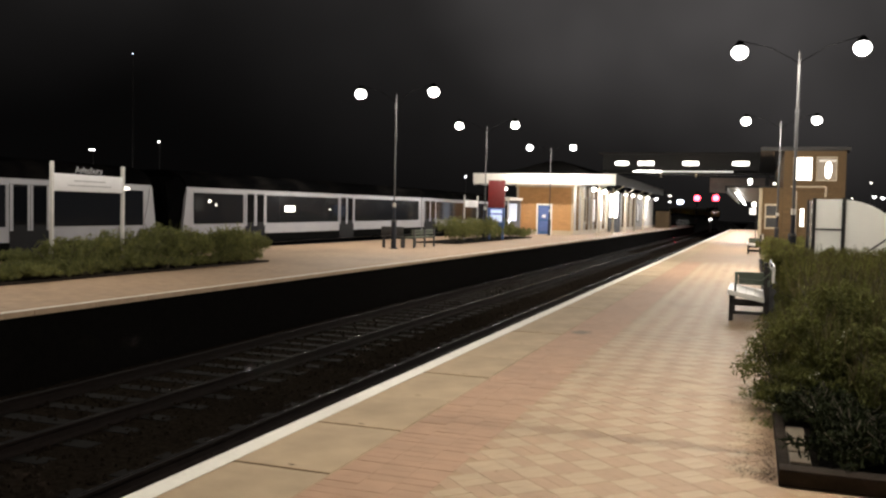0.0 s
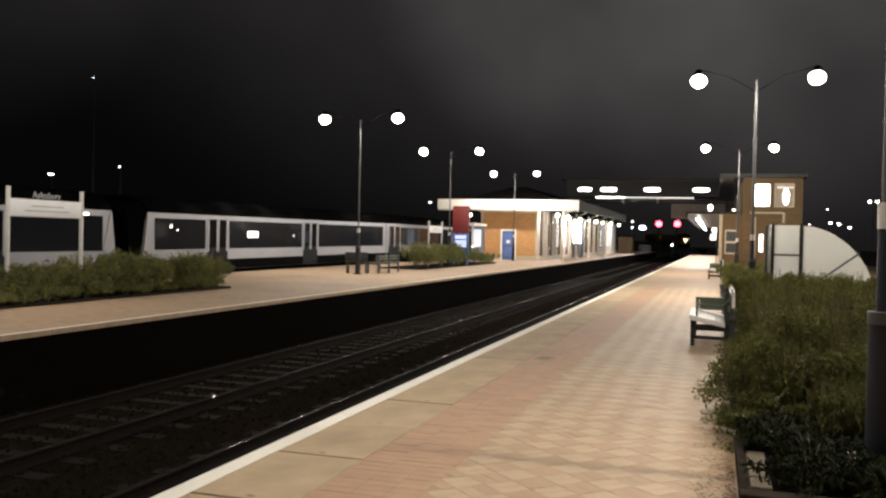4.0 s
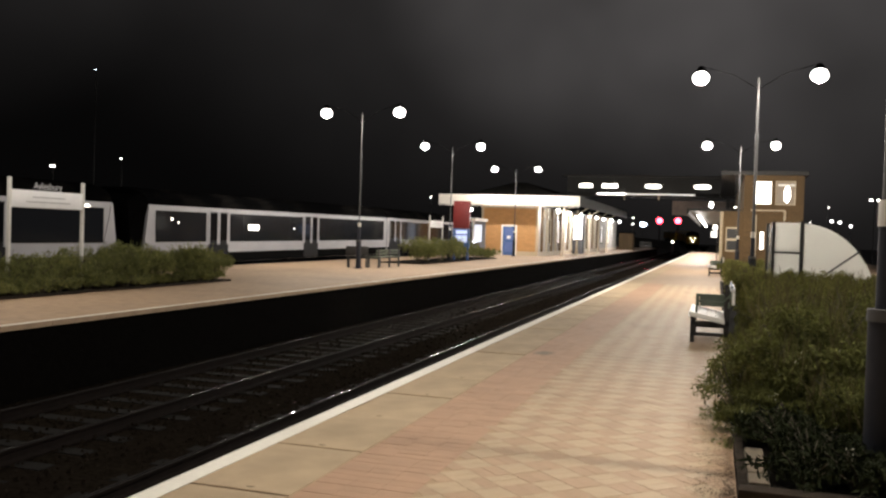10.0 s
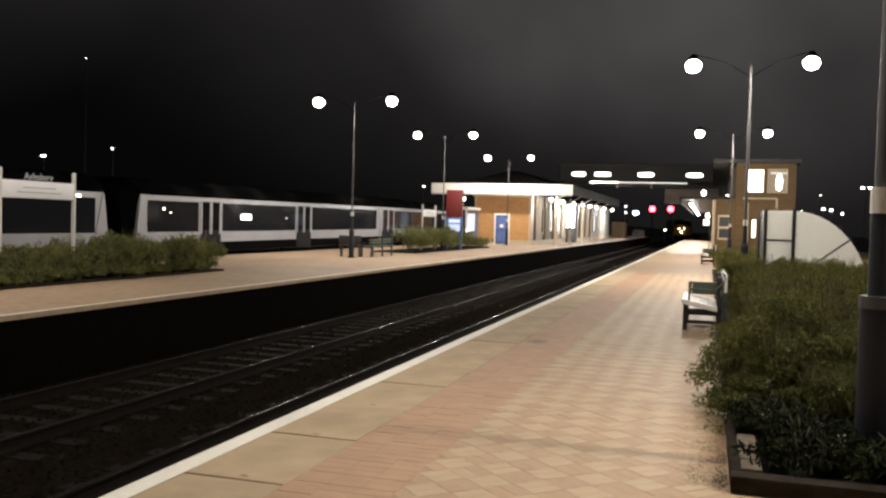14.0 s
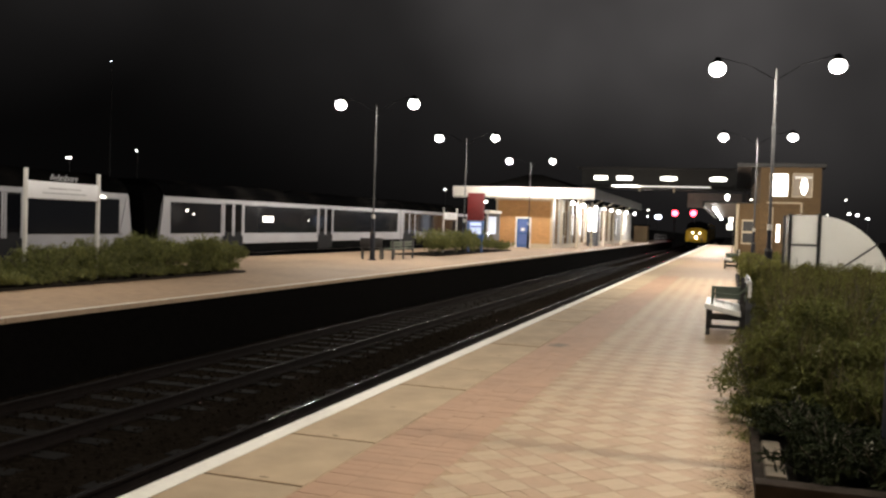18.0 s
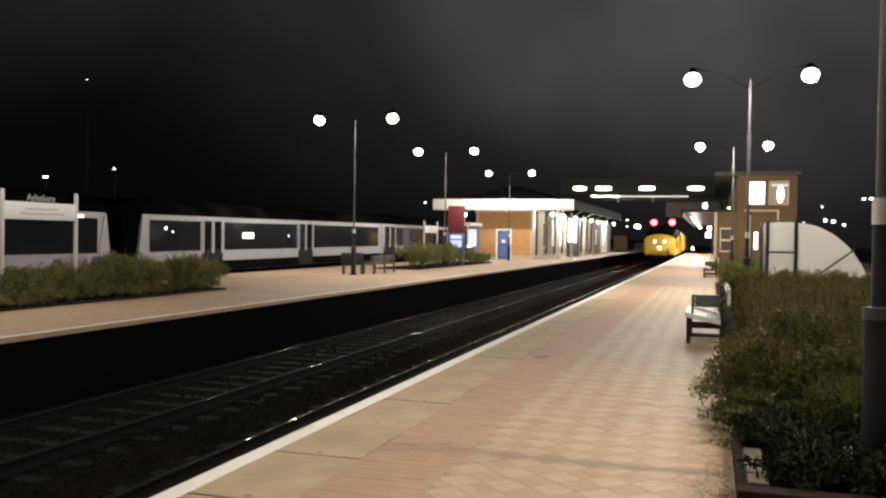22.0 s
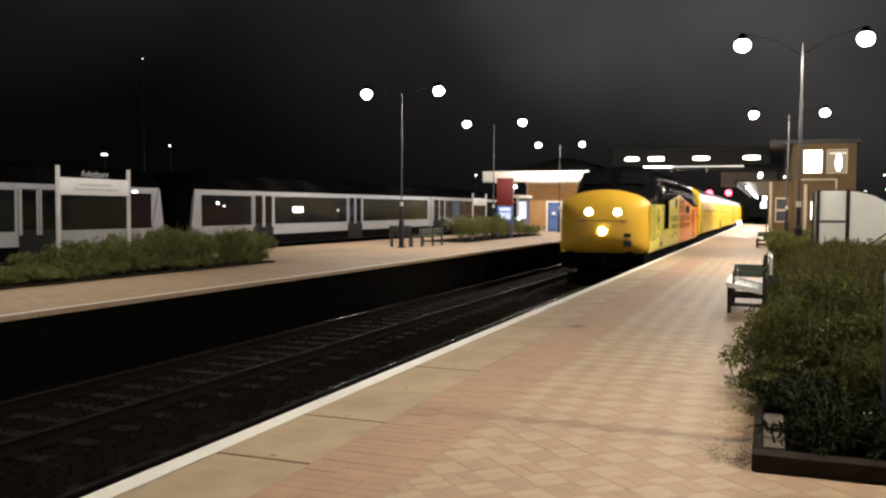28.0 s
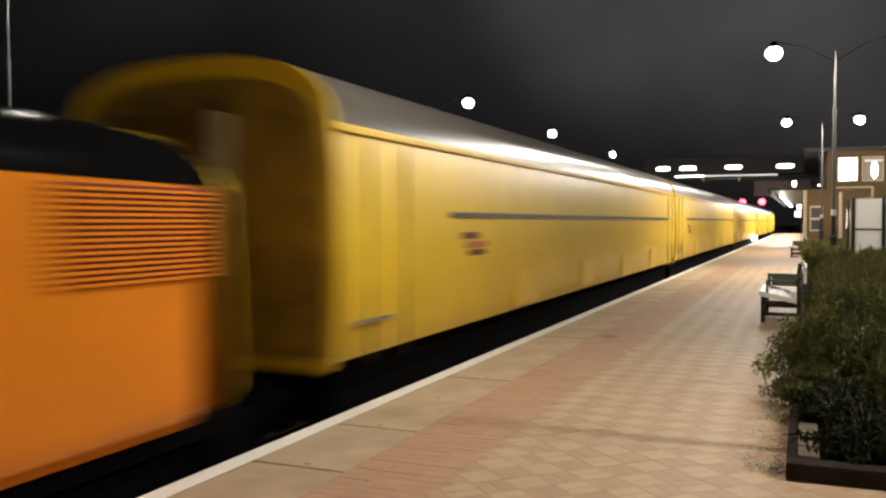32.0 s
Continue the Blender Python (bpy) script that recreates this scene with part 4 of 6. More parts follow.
part("shelter_back", boxes((-0.75, 0.20, 2.9, 3.0, 0, 2.32)), M_TRAINW, rear, "pale grey back wall", smooth=False)
part("lit_case", boxes((-0.55, -0.05, 2.86, 2.897, 0.95, 2.1)), glow("shelter_lit_panel", (0.80, 0.86, 1.0), 0.8), rear, "cold-lit notice case", smooth=False)
for x in (-0.72, -0.30, 0.15):
    part("shelter_post", boxes((x - 0.04, x + 0.04, 0.0, 0.08, 0, 2.32)), M_WHITEP, rear, smooth=False)
for x in (-0.35, 0.05):
    bm = bmesh.new()
    ball(bm, (x, 0.6, 0.95), 0.12, 0.12, 0.09, 10)
    part("low_lamp", bm, M_COLDLAMP, rear, "small cold-white lamp")

# ---- footbridge ----
bridge = thing("footbridge", "dark enclosed footbridge with lit windows over the tracks", "footbridge")
YB = 80.0
part("deck", boxes((-13.2, 1.5, YB, YB + 2.6, 5.25, 5.42)), M_BRIDGE, bridge, smooth=False)
part("side_panel", boxes((-13.2, 1.5, YB - 0.02, YB + 0.06, 5.60, 7.0)), M_BRIDGE, bridge, smooth=False)
part("back_panel", boxes((-13.2, 1.5, YB + 2.5, YB + 2.6, 5.42, 7.0)), M_BRIDGE, bridge, smooth=False)
part("bridge_roof", boxes((-13.6, 1.7, YB - 0.4, YB + 3.0, 7.0, 7.15)), M_BRIDGE, bridge, smooth=False)
part("light_strip", boxes((-10.5, -1.9, YB - 0.10, YB - 0.03, 5.42, 5.54)), glow("bridge_strip_light", (1.0, 0.96, 0.9), 0.75), bridge, "pale lit strip along the deck edge", smooth=False)
part("strip_tube", boxes((-10.4, -8.0, YB - 0.16, YB - 0.11, 5.45, 5.51)), M_TUBE, bridge, smooth=False)
for x in (-8.0, -5.0):
    part("bracket", boxes((x - 0.08, x + 0.08, YB - 0.2, YB + 0.0, 4.98, 5.42)), M_CREAM, bridge, smooth=False)
for x, w in ((-11.5, 1.5), (-9.75, 0.75), (-9.05, 1.0), (-5.5, 1.7), (-1.3, 1.7)):
    bm = bmesh.new()
    extrude_profile(bm, [(x + w * 0.42 * math.copysign(abs(math.cos(a)) ** 0.6, math.cos(a)), 6.2 + 0.19 * math.copysign(abs(math.sin(a)) ** 0.6, math.sin(a))) for a in [i * 6.2832 / 20 for i in range(20)]], "y", YB - 0.05, YB - 0.022)
    win = part("lit_window", bm, M_BRIGHTWIN, bridge, "glowing rounded window", smooth=False)
for x in (-12.6, 0.9):
    for yy in (YB + 0.3, YB + 2.2):
        part("pier", boxes((x - 0.15, x + 0.15, yy - 0.15, yy + 0.15, 0, 5.25)), M_BRIDGE, bridge, smooth=False)

part("stair_enclosure", boxes((-3.95, 1.4, YB + 3.0, YB + 3.12, 3.75, 5.1)), M_STAIR, bridge, "brown panelled enclosure of the stair flight", smooth=False)

# ---- stair tower on the near platform ----
tower = thing("stair_tower", "brick stair tower with lit upper windows beside the footbridge", "building")
TY = 54.0
twall = part("front_wall", boxes((1.5, 4.75, TY, TY + 0.3, 0, 3.70), (1.5, 1.98, TY, TY + 0.3, 3.70, 5.4), (4.30, 4.75, TY, TY + 0.3, 3.70, 5.4), (1.98, 4.30, TY, TY + 0.3, 5.08, 5.4), (3.02, 3.20, TY, TY + 0.3, 3.70, 5.08)), M_BRICK2, tower, "brown brick wall", smooth=False)
part("side_wall", boxes((1.5, 1.8, TY + 0.3, 84, 0, 5.4)), M_BRICK2, tower, smooth=False)
part("low_wall", boxes((0.28, 1.5, TY + 0.5, TY + 0.8, 0, 3.3)), M_BRICK2, tower, smooth=False)
part("right_wall", boxes((4.45, 4.75, TY + 0.3, 84, 0, 5.4)), M_BRICK2, tower, smooth=False)
part("upper_floor", boxes((1.8, 4.45, TY + 0.3, TY + 8, 3.4, 3.5)), M_CREAM, tower, smooth=False)
part("upper_back", boxes((1.8, 4.45, TY + 4.0, TY + 4.1, 3.5, 5.4)), M_INNER, tower, "lit cream inner wall", smooth=False)
part("tower_roof", boxes((0.2, 4.95, TY - 0.3, 84.5, 5.4, 5.62)), M_BRIDGE, tower, "dark overhanging roof", smooth=False)
for x0, x1, m in ((1.98, 3.02, M_BRIGHTWIN), (3.20, 4.30, M_DIMWIN)):
    w = part("upper_window", boxes((x0, x1, TY + 0.12, TY + 0.14, 3.70, 5.08)), m, tower, "lit upper window", smooth=False)
    part("window_frame", boxes((x0, x0 + 0.05, TY + 0.05, TY + 0.118, 3.70, 5.08), (x1 - 0.05, x1, TY + 0.05, TY + 0.118, 3.70, 5.08), (x0 + 0.05, x1 - 0.05, TY + 0.05, TY + 0.118, 3.70, 3.76), (x0 + 0.05, x1 - 0.05, TY + 0.05, TY + 0.118, 5.02, 5.08)), M_CREAM, tower, smooth=False)
bm = bmesh.new()
ball(bm, (3.85, TY + 0.08, 4.32), 0.17, 0.05, 0.48)
part("window_lamp", bm, M_LAMP, tower, "glowing tall lamp in the window")
part("window_blind", boxes((3.35, 4.25, TY + 0.06, TY + 0.10, 4.78, 4.92)), M_WHITEP, tower, smooth=False)
part("pipe_rail", tubes(((1.9, TY - 0.1, 3.36), (3.75, TY - 0.1, 3.36), 0.05, 0.05, 8), ((3.75, TY - 0.1, 3.36), (3.75, TY - 0.1, 2.8), 0.07, 0.07, 8)), M_CREAM, tower)
part("downpipe", tubes(((0.30, TY + 0.3, 0), (0.30, TY + 0.3, 3.25), 0.10, 0.10, 10)), M_CREAM, tower)
part("downpipe", tubes(((2.15, TY - 0.1, 0), (2.15, TY - 0.1, 3.1), 0.10, 0.10, 10)), M_CREAM, tower)
part("lit_doorway", boxes((2.46, 2.64, TY - 0.03, TY - 0.003, 1.1, 2.1)), M_BRIGHTWIN, tower, "narrow lit doorway", smooth=False)
part("notice_frame", boxes((0.55, 1.25, TY + 0.42, TY + 0.5, 0.9, 2.35)), M_CREAM, tower, smooth=False)
part("notice_panel", boxes((0.62, 1.18, TY + 0.40, TY + 0.42, 1.0, 1.55), (0.62, 1.18, TY + 0.40, TY + 0.42, 1.68, 2.25)), M_DARK, tower, smooth=False)
# amber light and fitting added to warm the brick; no lamp known here
lamp_light((1.0, TY - 1.4, 3.4), 18, 0.15, (1.0, 0.78, 0.5))
bulk = thing("bulkhead_lamp", "small added amber lamp under the stair tower eave", "lamp", m=pose(1.0, TY - 1.4, 3.46))
bm = bmesh.new()
ball(bm, (0, 0, 0), 0.08, 0.08, 0.04)
part("lens", bm, M_LAMPDIM, bulk)
part("bracket", tubes(((0, 0, 0.03), (0, 1.25, 1.95), 0.02, 0.02, 6)), M_DARK, bulk)

# near platform canopy with strip light beyond the tower
shed = thing("near_canopy", "dark platform canopy with a long strip light", "canopy")
part("canopy_roof", boxes((-1.9, 1.5, 60, 112, 3.45, 3.6)), M_BRIDGE, shed, smooth=False)
part("canopy_beam", boxes((-1.9, -1.75, 60, 112, 3.2, 3.45)), M_BRIDGE, shed, smooth=False)
part("strip_light", boxes((-1.24, -1.08, 61, 108, 3.10, 3.18)), M_TUBE, shed, "long glowing fluorescent strip", smooth=False)
for y in (66, 78, 90, 102):
    part("canopy_column", tubes(((0.9, y, 0), (0.9, y, 3.45), 0.08, 0.08, 8)), M_BRIDGE, shed)
strip_light(-1.16, 56, 112, 3.08, 3000, 22)
part("lit_sign", boxes((-0.32, 0.06, 61.0, 61.1, 1.75, 2.15)), M_INNER, shed, "small lit notice", smooth=False)
part("sign_lamp", boxes((-0.18, 0.06, 60.98, 61.1, 2.25, 2.55)), M_LAMPDIM, shed, smooth=False)
part("sign_bracket", boxes((0.06, 0.10, 61.0, 61.1, 0.0, 2.6)), M_BRIDGE, shed, smooth=False)
lm = thing("canopy_end_lamp", "bright lamp at the end of the near canopy", "lamp", m=pose(-0.35, 59.6, 3.85))
bm = bmesh.new()
ball(bm, (0, 0, 0), 0.14, 0.12, 0.2)
part("globe", bm, M_LAMP, lm)
part("bracket", tubes(((0, 0.1, -0.2), (0, 0.6, -0.3), 0.03, 0.03, 6)), M_DARK, lm)

# ---- curved shelter with milky panels ----
cyc = thing("curved_shelter", "quarter-round shelter with milky panels in a dark frame", "shelter", m=pose(1.32, 22.0, 0))
def arc_pts(r, n=14):
    return [(0.62 + 0.82 * r * math.sin(i / n * math.pi / 2), -0.05 + r * math.cos(i / n * math.pi / 2)) for i in range(n + 1)]
for y0 in (0.0, 2.4):
    bm = bmesh.new()
    extrude_profile(bm, [(0.03, 0.05), (0.58, 0.05), (0.58, 1.98), (0.03, 1.97)], "y", y0, y0 + 0.02)
    part("flat_panel", bm, M_SHELTER if y0 == 0 else M_CLEAR, cyc, "milky side panel", smooth=False)
    bm = bmesh.new()
    extrude_profile(bm, [(0.64, 0.05)] + [(u, max(v, 0.05)) for u, v in arc_pts(2.02)], "y", y0, y0 + 0.02)
    part("round_panel", bm, M_SHELTER if y0 == 0 else M_CLEAR, cyc, "milky quarter-round panel", smooth=False)
    part("mullion", boxes((0.58, 0.66, y0 - 0.04, y0 + 0.06, 0, 2.02)), M_DARK, cyc, smooth=False)
    part("edge_post", boxes((-0.04, 0.03, y0 - 0.04, y0 + 0.06, 0, 2.0)), M_DARK, cyc, smooth=False)
    part("mid_rail", boxes((0.03, 0.58, y0 - 0.015, y0 + 0.03, 1.26, 1.30)), M_POST, cyc, smooth=False)
    part("diagonal_brace", tubes(((0.66, y0 - 0.02, 0.42), (1.86, y0 - 0.02, 1.36), 0.02, 0.02, 6)), M_POST, cyc)
# roof sheets are unseen, kept clear so lamplight reaches the front panels
bm = bmesh.new()
pts = arc_pts(2.03)
va = [[bm.verts.new((u, y, v)) for u, v in pts] for y in (0.02, 2.4)]
for i in range(len(pts) - 1):
    bm.faces.new((va[0][i], va[0][i + 1], va[1][i + 1], va[1][i]))
bmesh.ops.solidify(bm, geom=bm.faces[:], thickness=0.015)
part("barrel_roof", bm, M_CLEAR, cyc, "curved clear roof sheet")
part("flat_roof", boxes((-0.02, 0.66, 0.03, 2.44, 1.985, 2.0)), M_CLEAR, cyc, smooth=False)
part("left_sheet", boxes((0.0, 0.015, 0.02, 2.4, 0.05, 1.97)), M_CLEAR, cyc, smooth=False)
# ---- parked multiple unit behind the island ----
def side_strip(bm, pts, y0, y1):
    """An open skin through the outline pts (x, z), from y0 to y1."""
    a = [bm.verts.new((u, y0, v)) for u, v in pts]
    b = [bm.verts.new((u, y1, v)) for u, v in pts]
    for i in range(len(pts) - 1):
        bm.faces.new((a[i], a[i + 1], b[i + 1], b[i]))


def parked_vehicle(y0, y1, doors, cab_low, cab_high, dip=0.0, grade=0.0):
    ob = thing("parked_train_carriage", "pale grey multiple unit carriage with dark windows, parked", "train", "parked train", pose(BACK_TRACK, y0, RAIL_Z - dip, grade))
    L = y1 - y0
    s = 1.38
    a, b = (0.75 if cab_low else 0.0), L - (0.75 if cab_high else 0.0)
    bm = bmesh.new()
    extrude_profile(bm, [(-s, 1.12), (s, 1.12), (s + 0.02, 1.5), (s + 0.003, 3.15), (-s - 0.003, 3.15), (-s - 0.02, 1.5)], "y", a, b)
    part("body", bm, M_TRAINW, ob, "pale grey painted body", smooth=False)
    bm = bmesh.new()
    extrude_profile(bm, [(s, 3.154), (s - 0.02, 3.23), (s - 0.09, 3.38), (s - 0.27, 3.55), (0.6, 3.72), (-0.6, 3.72), (-s + 0.27, 3.55), (-s + 0.09, 3.38), (-s + 0.02, 3.23), (-s, 3.154)], "y", a, b)
    part("roof", bm, M_TRAINROOF, ob, "near-black ribbed roof")
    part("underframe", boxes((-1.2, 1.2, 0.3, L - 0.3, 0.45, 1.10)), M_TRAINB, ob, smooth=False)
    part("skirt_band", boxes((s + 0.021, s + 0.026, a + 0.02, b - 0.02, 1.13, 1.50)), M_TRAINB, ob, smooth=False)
    edges = [a + (0.28 if cab_low else 0.35)]
    for d0, d1 in doors:
        edges += [d0 - y0, d1 - y0]
    edges.append(b - (0.28 if cab_high else 0.35))
    for i in range(0, len(edges), 2):
        e0, e1 = edges[i] + 0.12, edges[i + 1] - 0.12
        if e1 - e0 > 0.5:
            part("window", boxes((s + 0.012, s + 0.024, e0, e1, 1.90, 2.97)), M_SALOON, ob, "dark saloon window", smooth=False)
    for d0, d1 in doors:
        d0, d1 = d0 - y0, d1 - y0
        dr = part("door", boxes((s + 0.021, s + 0.03, d0, d1, 1.15, 3.0)), M_DOORBLUE, ob, "dark double sliding door", smooth=False)
        mid = (d0 + d1) / 2
        for q0, q1 in ((d0 + 0.12, mid - 0.1), (mid + 0.1, d1 - 0.12)):
            part("door_window", boxes((s + 0.031, s + 0.034, q0, q1, 1.95, 2.95)), M_GLASSD, dr, smooth=False)
        for q0, q1 in ((d0, d0 + 0.11), (mid - 0.09, mid - 0.01), (mid + 0.01, mid + 0.09), (d1 - 0.11, d1)):
            part("door_edge", boxes((s + 0.031, s + 0.036, q0, q1, 1.80, 2.99)), M_TRAINW, dr, "pale door edge", smooth=False)
    for flag, c, d in ((cab_low, a, -1), (cab_high, b, 1)):
        if flag:
            bm = bmesh.new()
            pr = [(-s, 1.12), (s, 1.12), (s, 3.15), (s - 0.3, 3.5), (-s + 0.3, 3.5), (-s, 3.15)]
            fr = [(-s + 0.15, 1.12), (s - 0.15, 1.12), (s - 0.35, 2.6), (s - 0.6, 3.3), (-s + 0.6, 3.3), (-s + 0.35, 2.6)]
            va = [bm.verts.new((u, c, v)) for u, v in pr]
            vb = [bm.verts.new((u, c + d * (0.62 if v < 2 else 0.28), v)) for u, v in fr]
            for i in range(6):
                bm.faces.new((va[i], va[(i + 1) % 6], vb[(i + 1) % 6], vb[i]))
            bm.faces.new(vb)
            bmesh.ops.recalc_face_normals(bm, faces=bm.faces[:])
            part("cab_front", bm, M_TRAINB, ob, "dark cab end", smooth=False)
            bm = bmesh.new()
            extrude_profile(bm, [(c + d * 0.24, 1.5), (c - d * 0.48, 1.5), (c - d * 0.06, 3.1), (c + d * 0.0, 3.1)], "x", s - 0.06, s + 0.034)
            part("cab_pillar", bm, M_TRAINW, ob, "pale tapering cab pillar", smooth=False)
    for q in (2.6, L - 2.6):
        part("bogie", boxes((-1.0, 1.0, q - 1.4, q + 1.4, 0.25, 0.75), (-0.78, -0.64, q - 1.5, q - 0.7, 0, 0.84), (0.64, 0.78, q - 1.5, q - 0.7, 0, 0.84), (-0.78, -0.64, q + 0.7, q + 1.5, 0, 0.84), (0.64, 0.78, q + 0.7, q + 1.5, 0, 0.84)), M_TRAINB, ob, smooth=False)
    return ob


parked = [parked_vehicle(0.4, 23.6, ((6.5, 7.8), (17.3, 18.65)), False, True, 0.16, 0.08), parked_vehicle(23.9, 46.4, ((28.2, 29.6), (36.0, 37.5)), True, False, 0.12, 0.28), parked_vehicle(46.5, 69.5, ((46.8, 48.7), (58.5, 60.0)), False, False)]
# glowing patches stand in for lamp reflections on the saloon windows
for n, y, z, w, h in ((1, 31.1, 1.54, 0.80, 0.22), (0, 21.6, 2.1, 0.2, 0.06), (1, 25.9, 1.78, 0.09, 0.08), (1, 26.3, 1.66, 0.06, 0.05), (1, 35.0, 1.52, 0.06, 0.05)):
    y -= (0.4, 23.9)[n]
    part("window_reflection", boxes((1.405, 1.416, y, y + w, z + 0.915 - h / 2, z + 0.915 + h / 2, 0.004)), M_LAMPDIM, parked[n], "glowing patch for a lamp's reflection in the window")


# ---- the test train ----
def outline(w, zs, zt, n=10, power=0.62):
    """From the cant rail on one side over the roof to the other: (x, z) pairs."""
    pts = []
    for i in range(n + 1):
        a = math.pi * i / n
        c, s = math.cos(a), math.sin(a)
        pts.append((w * math.copysign(abs(c) ** power, c), zs + (zt - zs) * abs(s) ** power))
    return pts


def loft(bm, sections):
    rows = [[bm.verts.new((u, y, v)) for u, v in pts] for y, pts in sections]
    for r0, r1 in zip(rows, rows[1:]):
        for i in range(len(r0) - 1):
            bm.faces.new((r0[i], r0[i + 1], r1[i + 1], r1[i]))
    return rows


LOCO_L = 18.95
LOCO_SECTIONS = ((0.26, 1.345, 2.60, 3.03), (1.0, 1.35, 2.61, 3.08), (1.75, 1.35, 2.62, 3.14), (1.85, 1.35, 2.62, 3.2), (2.2, 1.35, 2.62, 3.74), (2.5, 1.35, 2.62, 3.84), (3.9, 1.35, 2.63, 3.87), (5.3, 1.35, 2.76, 3.87), (7.0, 1.35, 2.89, 3.87), (9.15, 1.35, 3.06, 3.87), (11.2, 1.35, 2.91, 3.87), (13.2, 1.35, 2.78, 3.87), (15.0, 1.35, 2.66, 3.87), (16.2, 1.35, 2.63, 3.84), (16.5, 1.35, 2.62, 3.74), (16.85, 1.35, 2.62, 3.2), (16.95, 1.35, 2.62, 3.14), (17.7, 1.35, 2.61, 3.08), (18.3, 1.348, 2.60, 3.05), (18.69, 1.345, 2.60, 3.03))


def louvre(parent, x, y0, y1, z0, z1, back, slat, step=0.055):
    pan = part("louvre_panel", boxes((x - 0.004, x + 0.004, y0, y1, z0, z1)), back, parent, "dark louvre opening", smooth=False)
    bm = bmesh.new()
    box(bm, -0.009, 0.009, 0, y1 - y0, 0, step * 0.5)
    me = mesh_of("louvre_slat", bm, slat)
    z = z0
    while z + step <= z1 + 0.001:
        ob = new("slat", me)
        ob.parent = pan
        ob.location = (x + (0.006 if x > 0 else -0.006), y0, z)
        z += step
    return pan


def build_loco():
    ob = thing("diesel_locomotive", "yellow and orange diesel locomotive with lit headlights and black roof", "locomotive", "test train")
    off = -LOCO_L / 2
    flip = lambda y: LOCO_L - y
    # yellow noses at both ends
    rake = lambda z: 0.12 * max(0.0, z - 1.75) ** 1.2
    ring = [(1.10, 1.13), (1.24, 1.17), (1.32, 1.27), (1.345, 1.42)] + outline(1.345, 2.56, 3.05, 18, 1.08) + [(-1.345, 1.42), (-1.32, 1.27), (-1.24, 1.17), (-1.10, 1.13)]
    for end in (0, 1):
        bm = bmesh.new()
        at = lambda y: (flip(y) if end else y) + off
        rows = []
        for q in (0.12, 0.3, 0.45, 0.6, 0.72, 0.82, 0.89, 0.94, 0.97, 0.99, 1.0):
            rows.append([bm.verts.new((u * q, at(-0.12 + 0.37 * q ** 3.6 + rake(1.86 + (v - 1.86) * q)), 1.86 + (v - 1.86) * q)) for u, v in ring])
        rows.append([bm.verts.new((u, at(0.46 if v > 2.6 else 0.27 + rake(v)), v)) for u, v in ring])
        for r0, r1 in zip(rows, rows[1:]):
            for i in range(len(ring)):
                j = (i + 1) % len(ring)
                bm.faces.new((r0[i], r0[j], r1[j], r1[i]))
        bm.faces.new(rows[0])
        bmesh.ops.recalc_face_normals(bm, faces=bm.faces[:])
        nose = part("nose_rear" if end else "nose_front", bm, M_COACHY if end else M_LOCOY, ob, "warning yellow nose")
        d = -1 if not end else 1
        y = (flip(0.0) if end else 0.0) + off
        f = lambda q: y + d * q
        if not end:
            for s in (-0.43, 0.43):
                lh = part("headlight_ring", tubes(((s, f(-0.04), 2.37), (s, f(0.045), 2.37), 0.14, 0.135, 18)), M_DARK, nose)
                part("headlight", tubes(((s, f(0.03), 2.37), (s, f(0.06), 2.37), 0.118, 0.112, 18)), M_MARKER, nose, "lit round marker light")
            part("centre_headlight", tubes(((0, f(0.05), 1.80), (0, f(0.15), 1.80), 0.118, 0.112, 18)), M_HEAD, nose, "brightly lit centre headlight")
            part("nose_seam", boxes((-0.75, 0.75, min(f(0), f(0.085)), max(f(0), f(0.085)), 2.10, 2.12)), M_LOUVRE, nose, smooth=False)
            part("jumper_socket", boxes((0.62, 0.86, min(f(-0.02), f(0.09)), max(f(-0.02), f(0.09)), 1.34, 1.52)), M_DARK, nose, smooth=False)
            part("jumper_cover", boxes((0.64, 0.84, min(f(-0.02), f(0.10)), max(f(-0.02), f(0.10)), 1.62, 1.74)), M_DARK, nose, smooth=False)
            for sx in (-1, 1):
                part("nose_rail", tubes(((sx * 0.45, f(0.13), 1.55), (sx * 0.80, f(0.11), 1.55), 0.015, 0.015, 6)), M_CHROME, nose)
        beam = part("buffer_beam", boxes((-1.25, 1.25, min(f(0.1), f(-0.4)), max(f(0.08), f(-0.4)), 0.72, 1.12)), M_TRAINB, ob, "black buffer beam", smooth=False)
        for s in (-0.87, 0.87):
            part("buffer", tubes(((s, f(0.08), 0.98), (s, f(0.42), 0.98), 0.09, 0.09, 12), ((s, f(0.42), 0.98), (s, f(0.50), 0.98), 0.22, 0.24, 16)), M_TRAINB, beam)
        part("coupling_hook", boxes((-0.06, 0.06, min(f(0.08), f(0.36)), max(f(0.08), f(0.36)), 0.86, 1.02)), M_TRAINB, beam, smooth=False)
        part("snow_plough", boxes((-1.05, 1.05, min(f(0.0), f(0.1)), max(f(0.0), f(0.1)), 0.15, 0.55)), M_TRAINB, beam, smooth=False)
    # coloured body sides
    def side(name, y0, y1, material, label):
        for s in (1, -1):
            bm = bmesh.new()
            rows = []
            for sec in LOCO_SECTIONS:
                y = sec[0]
                if y < y0 or y > y1:
                    continue
                rows.append((y + off, [(s * 1.20, 1.11), (s * 1.28, 1.14), (s * 1.325, 1.21), (s * 1.343, 1.32), (s * sec[1], 1.46), (s * sec[1], sec[2])]))
            loft(bm, rows)
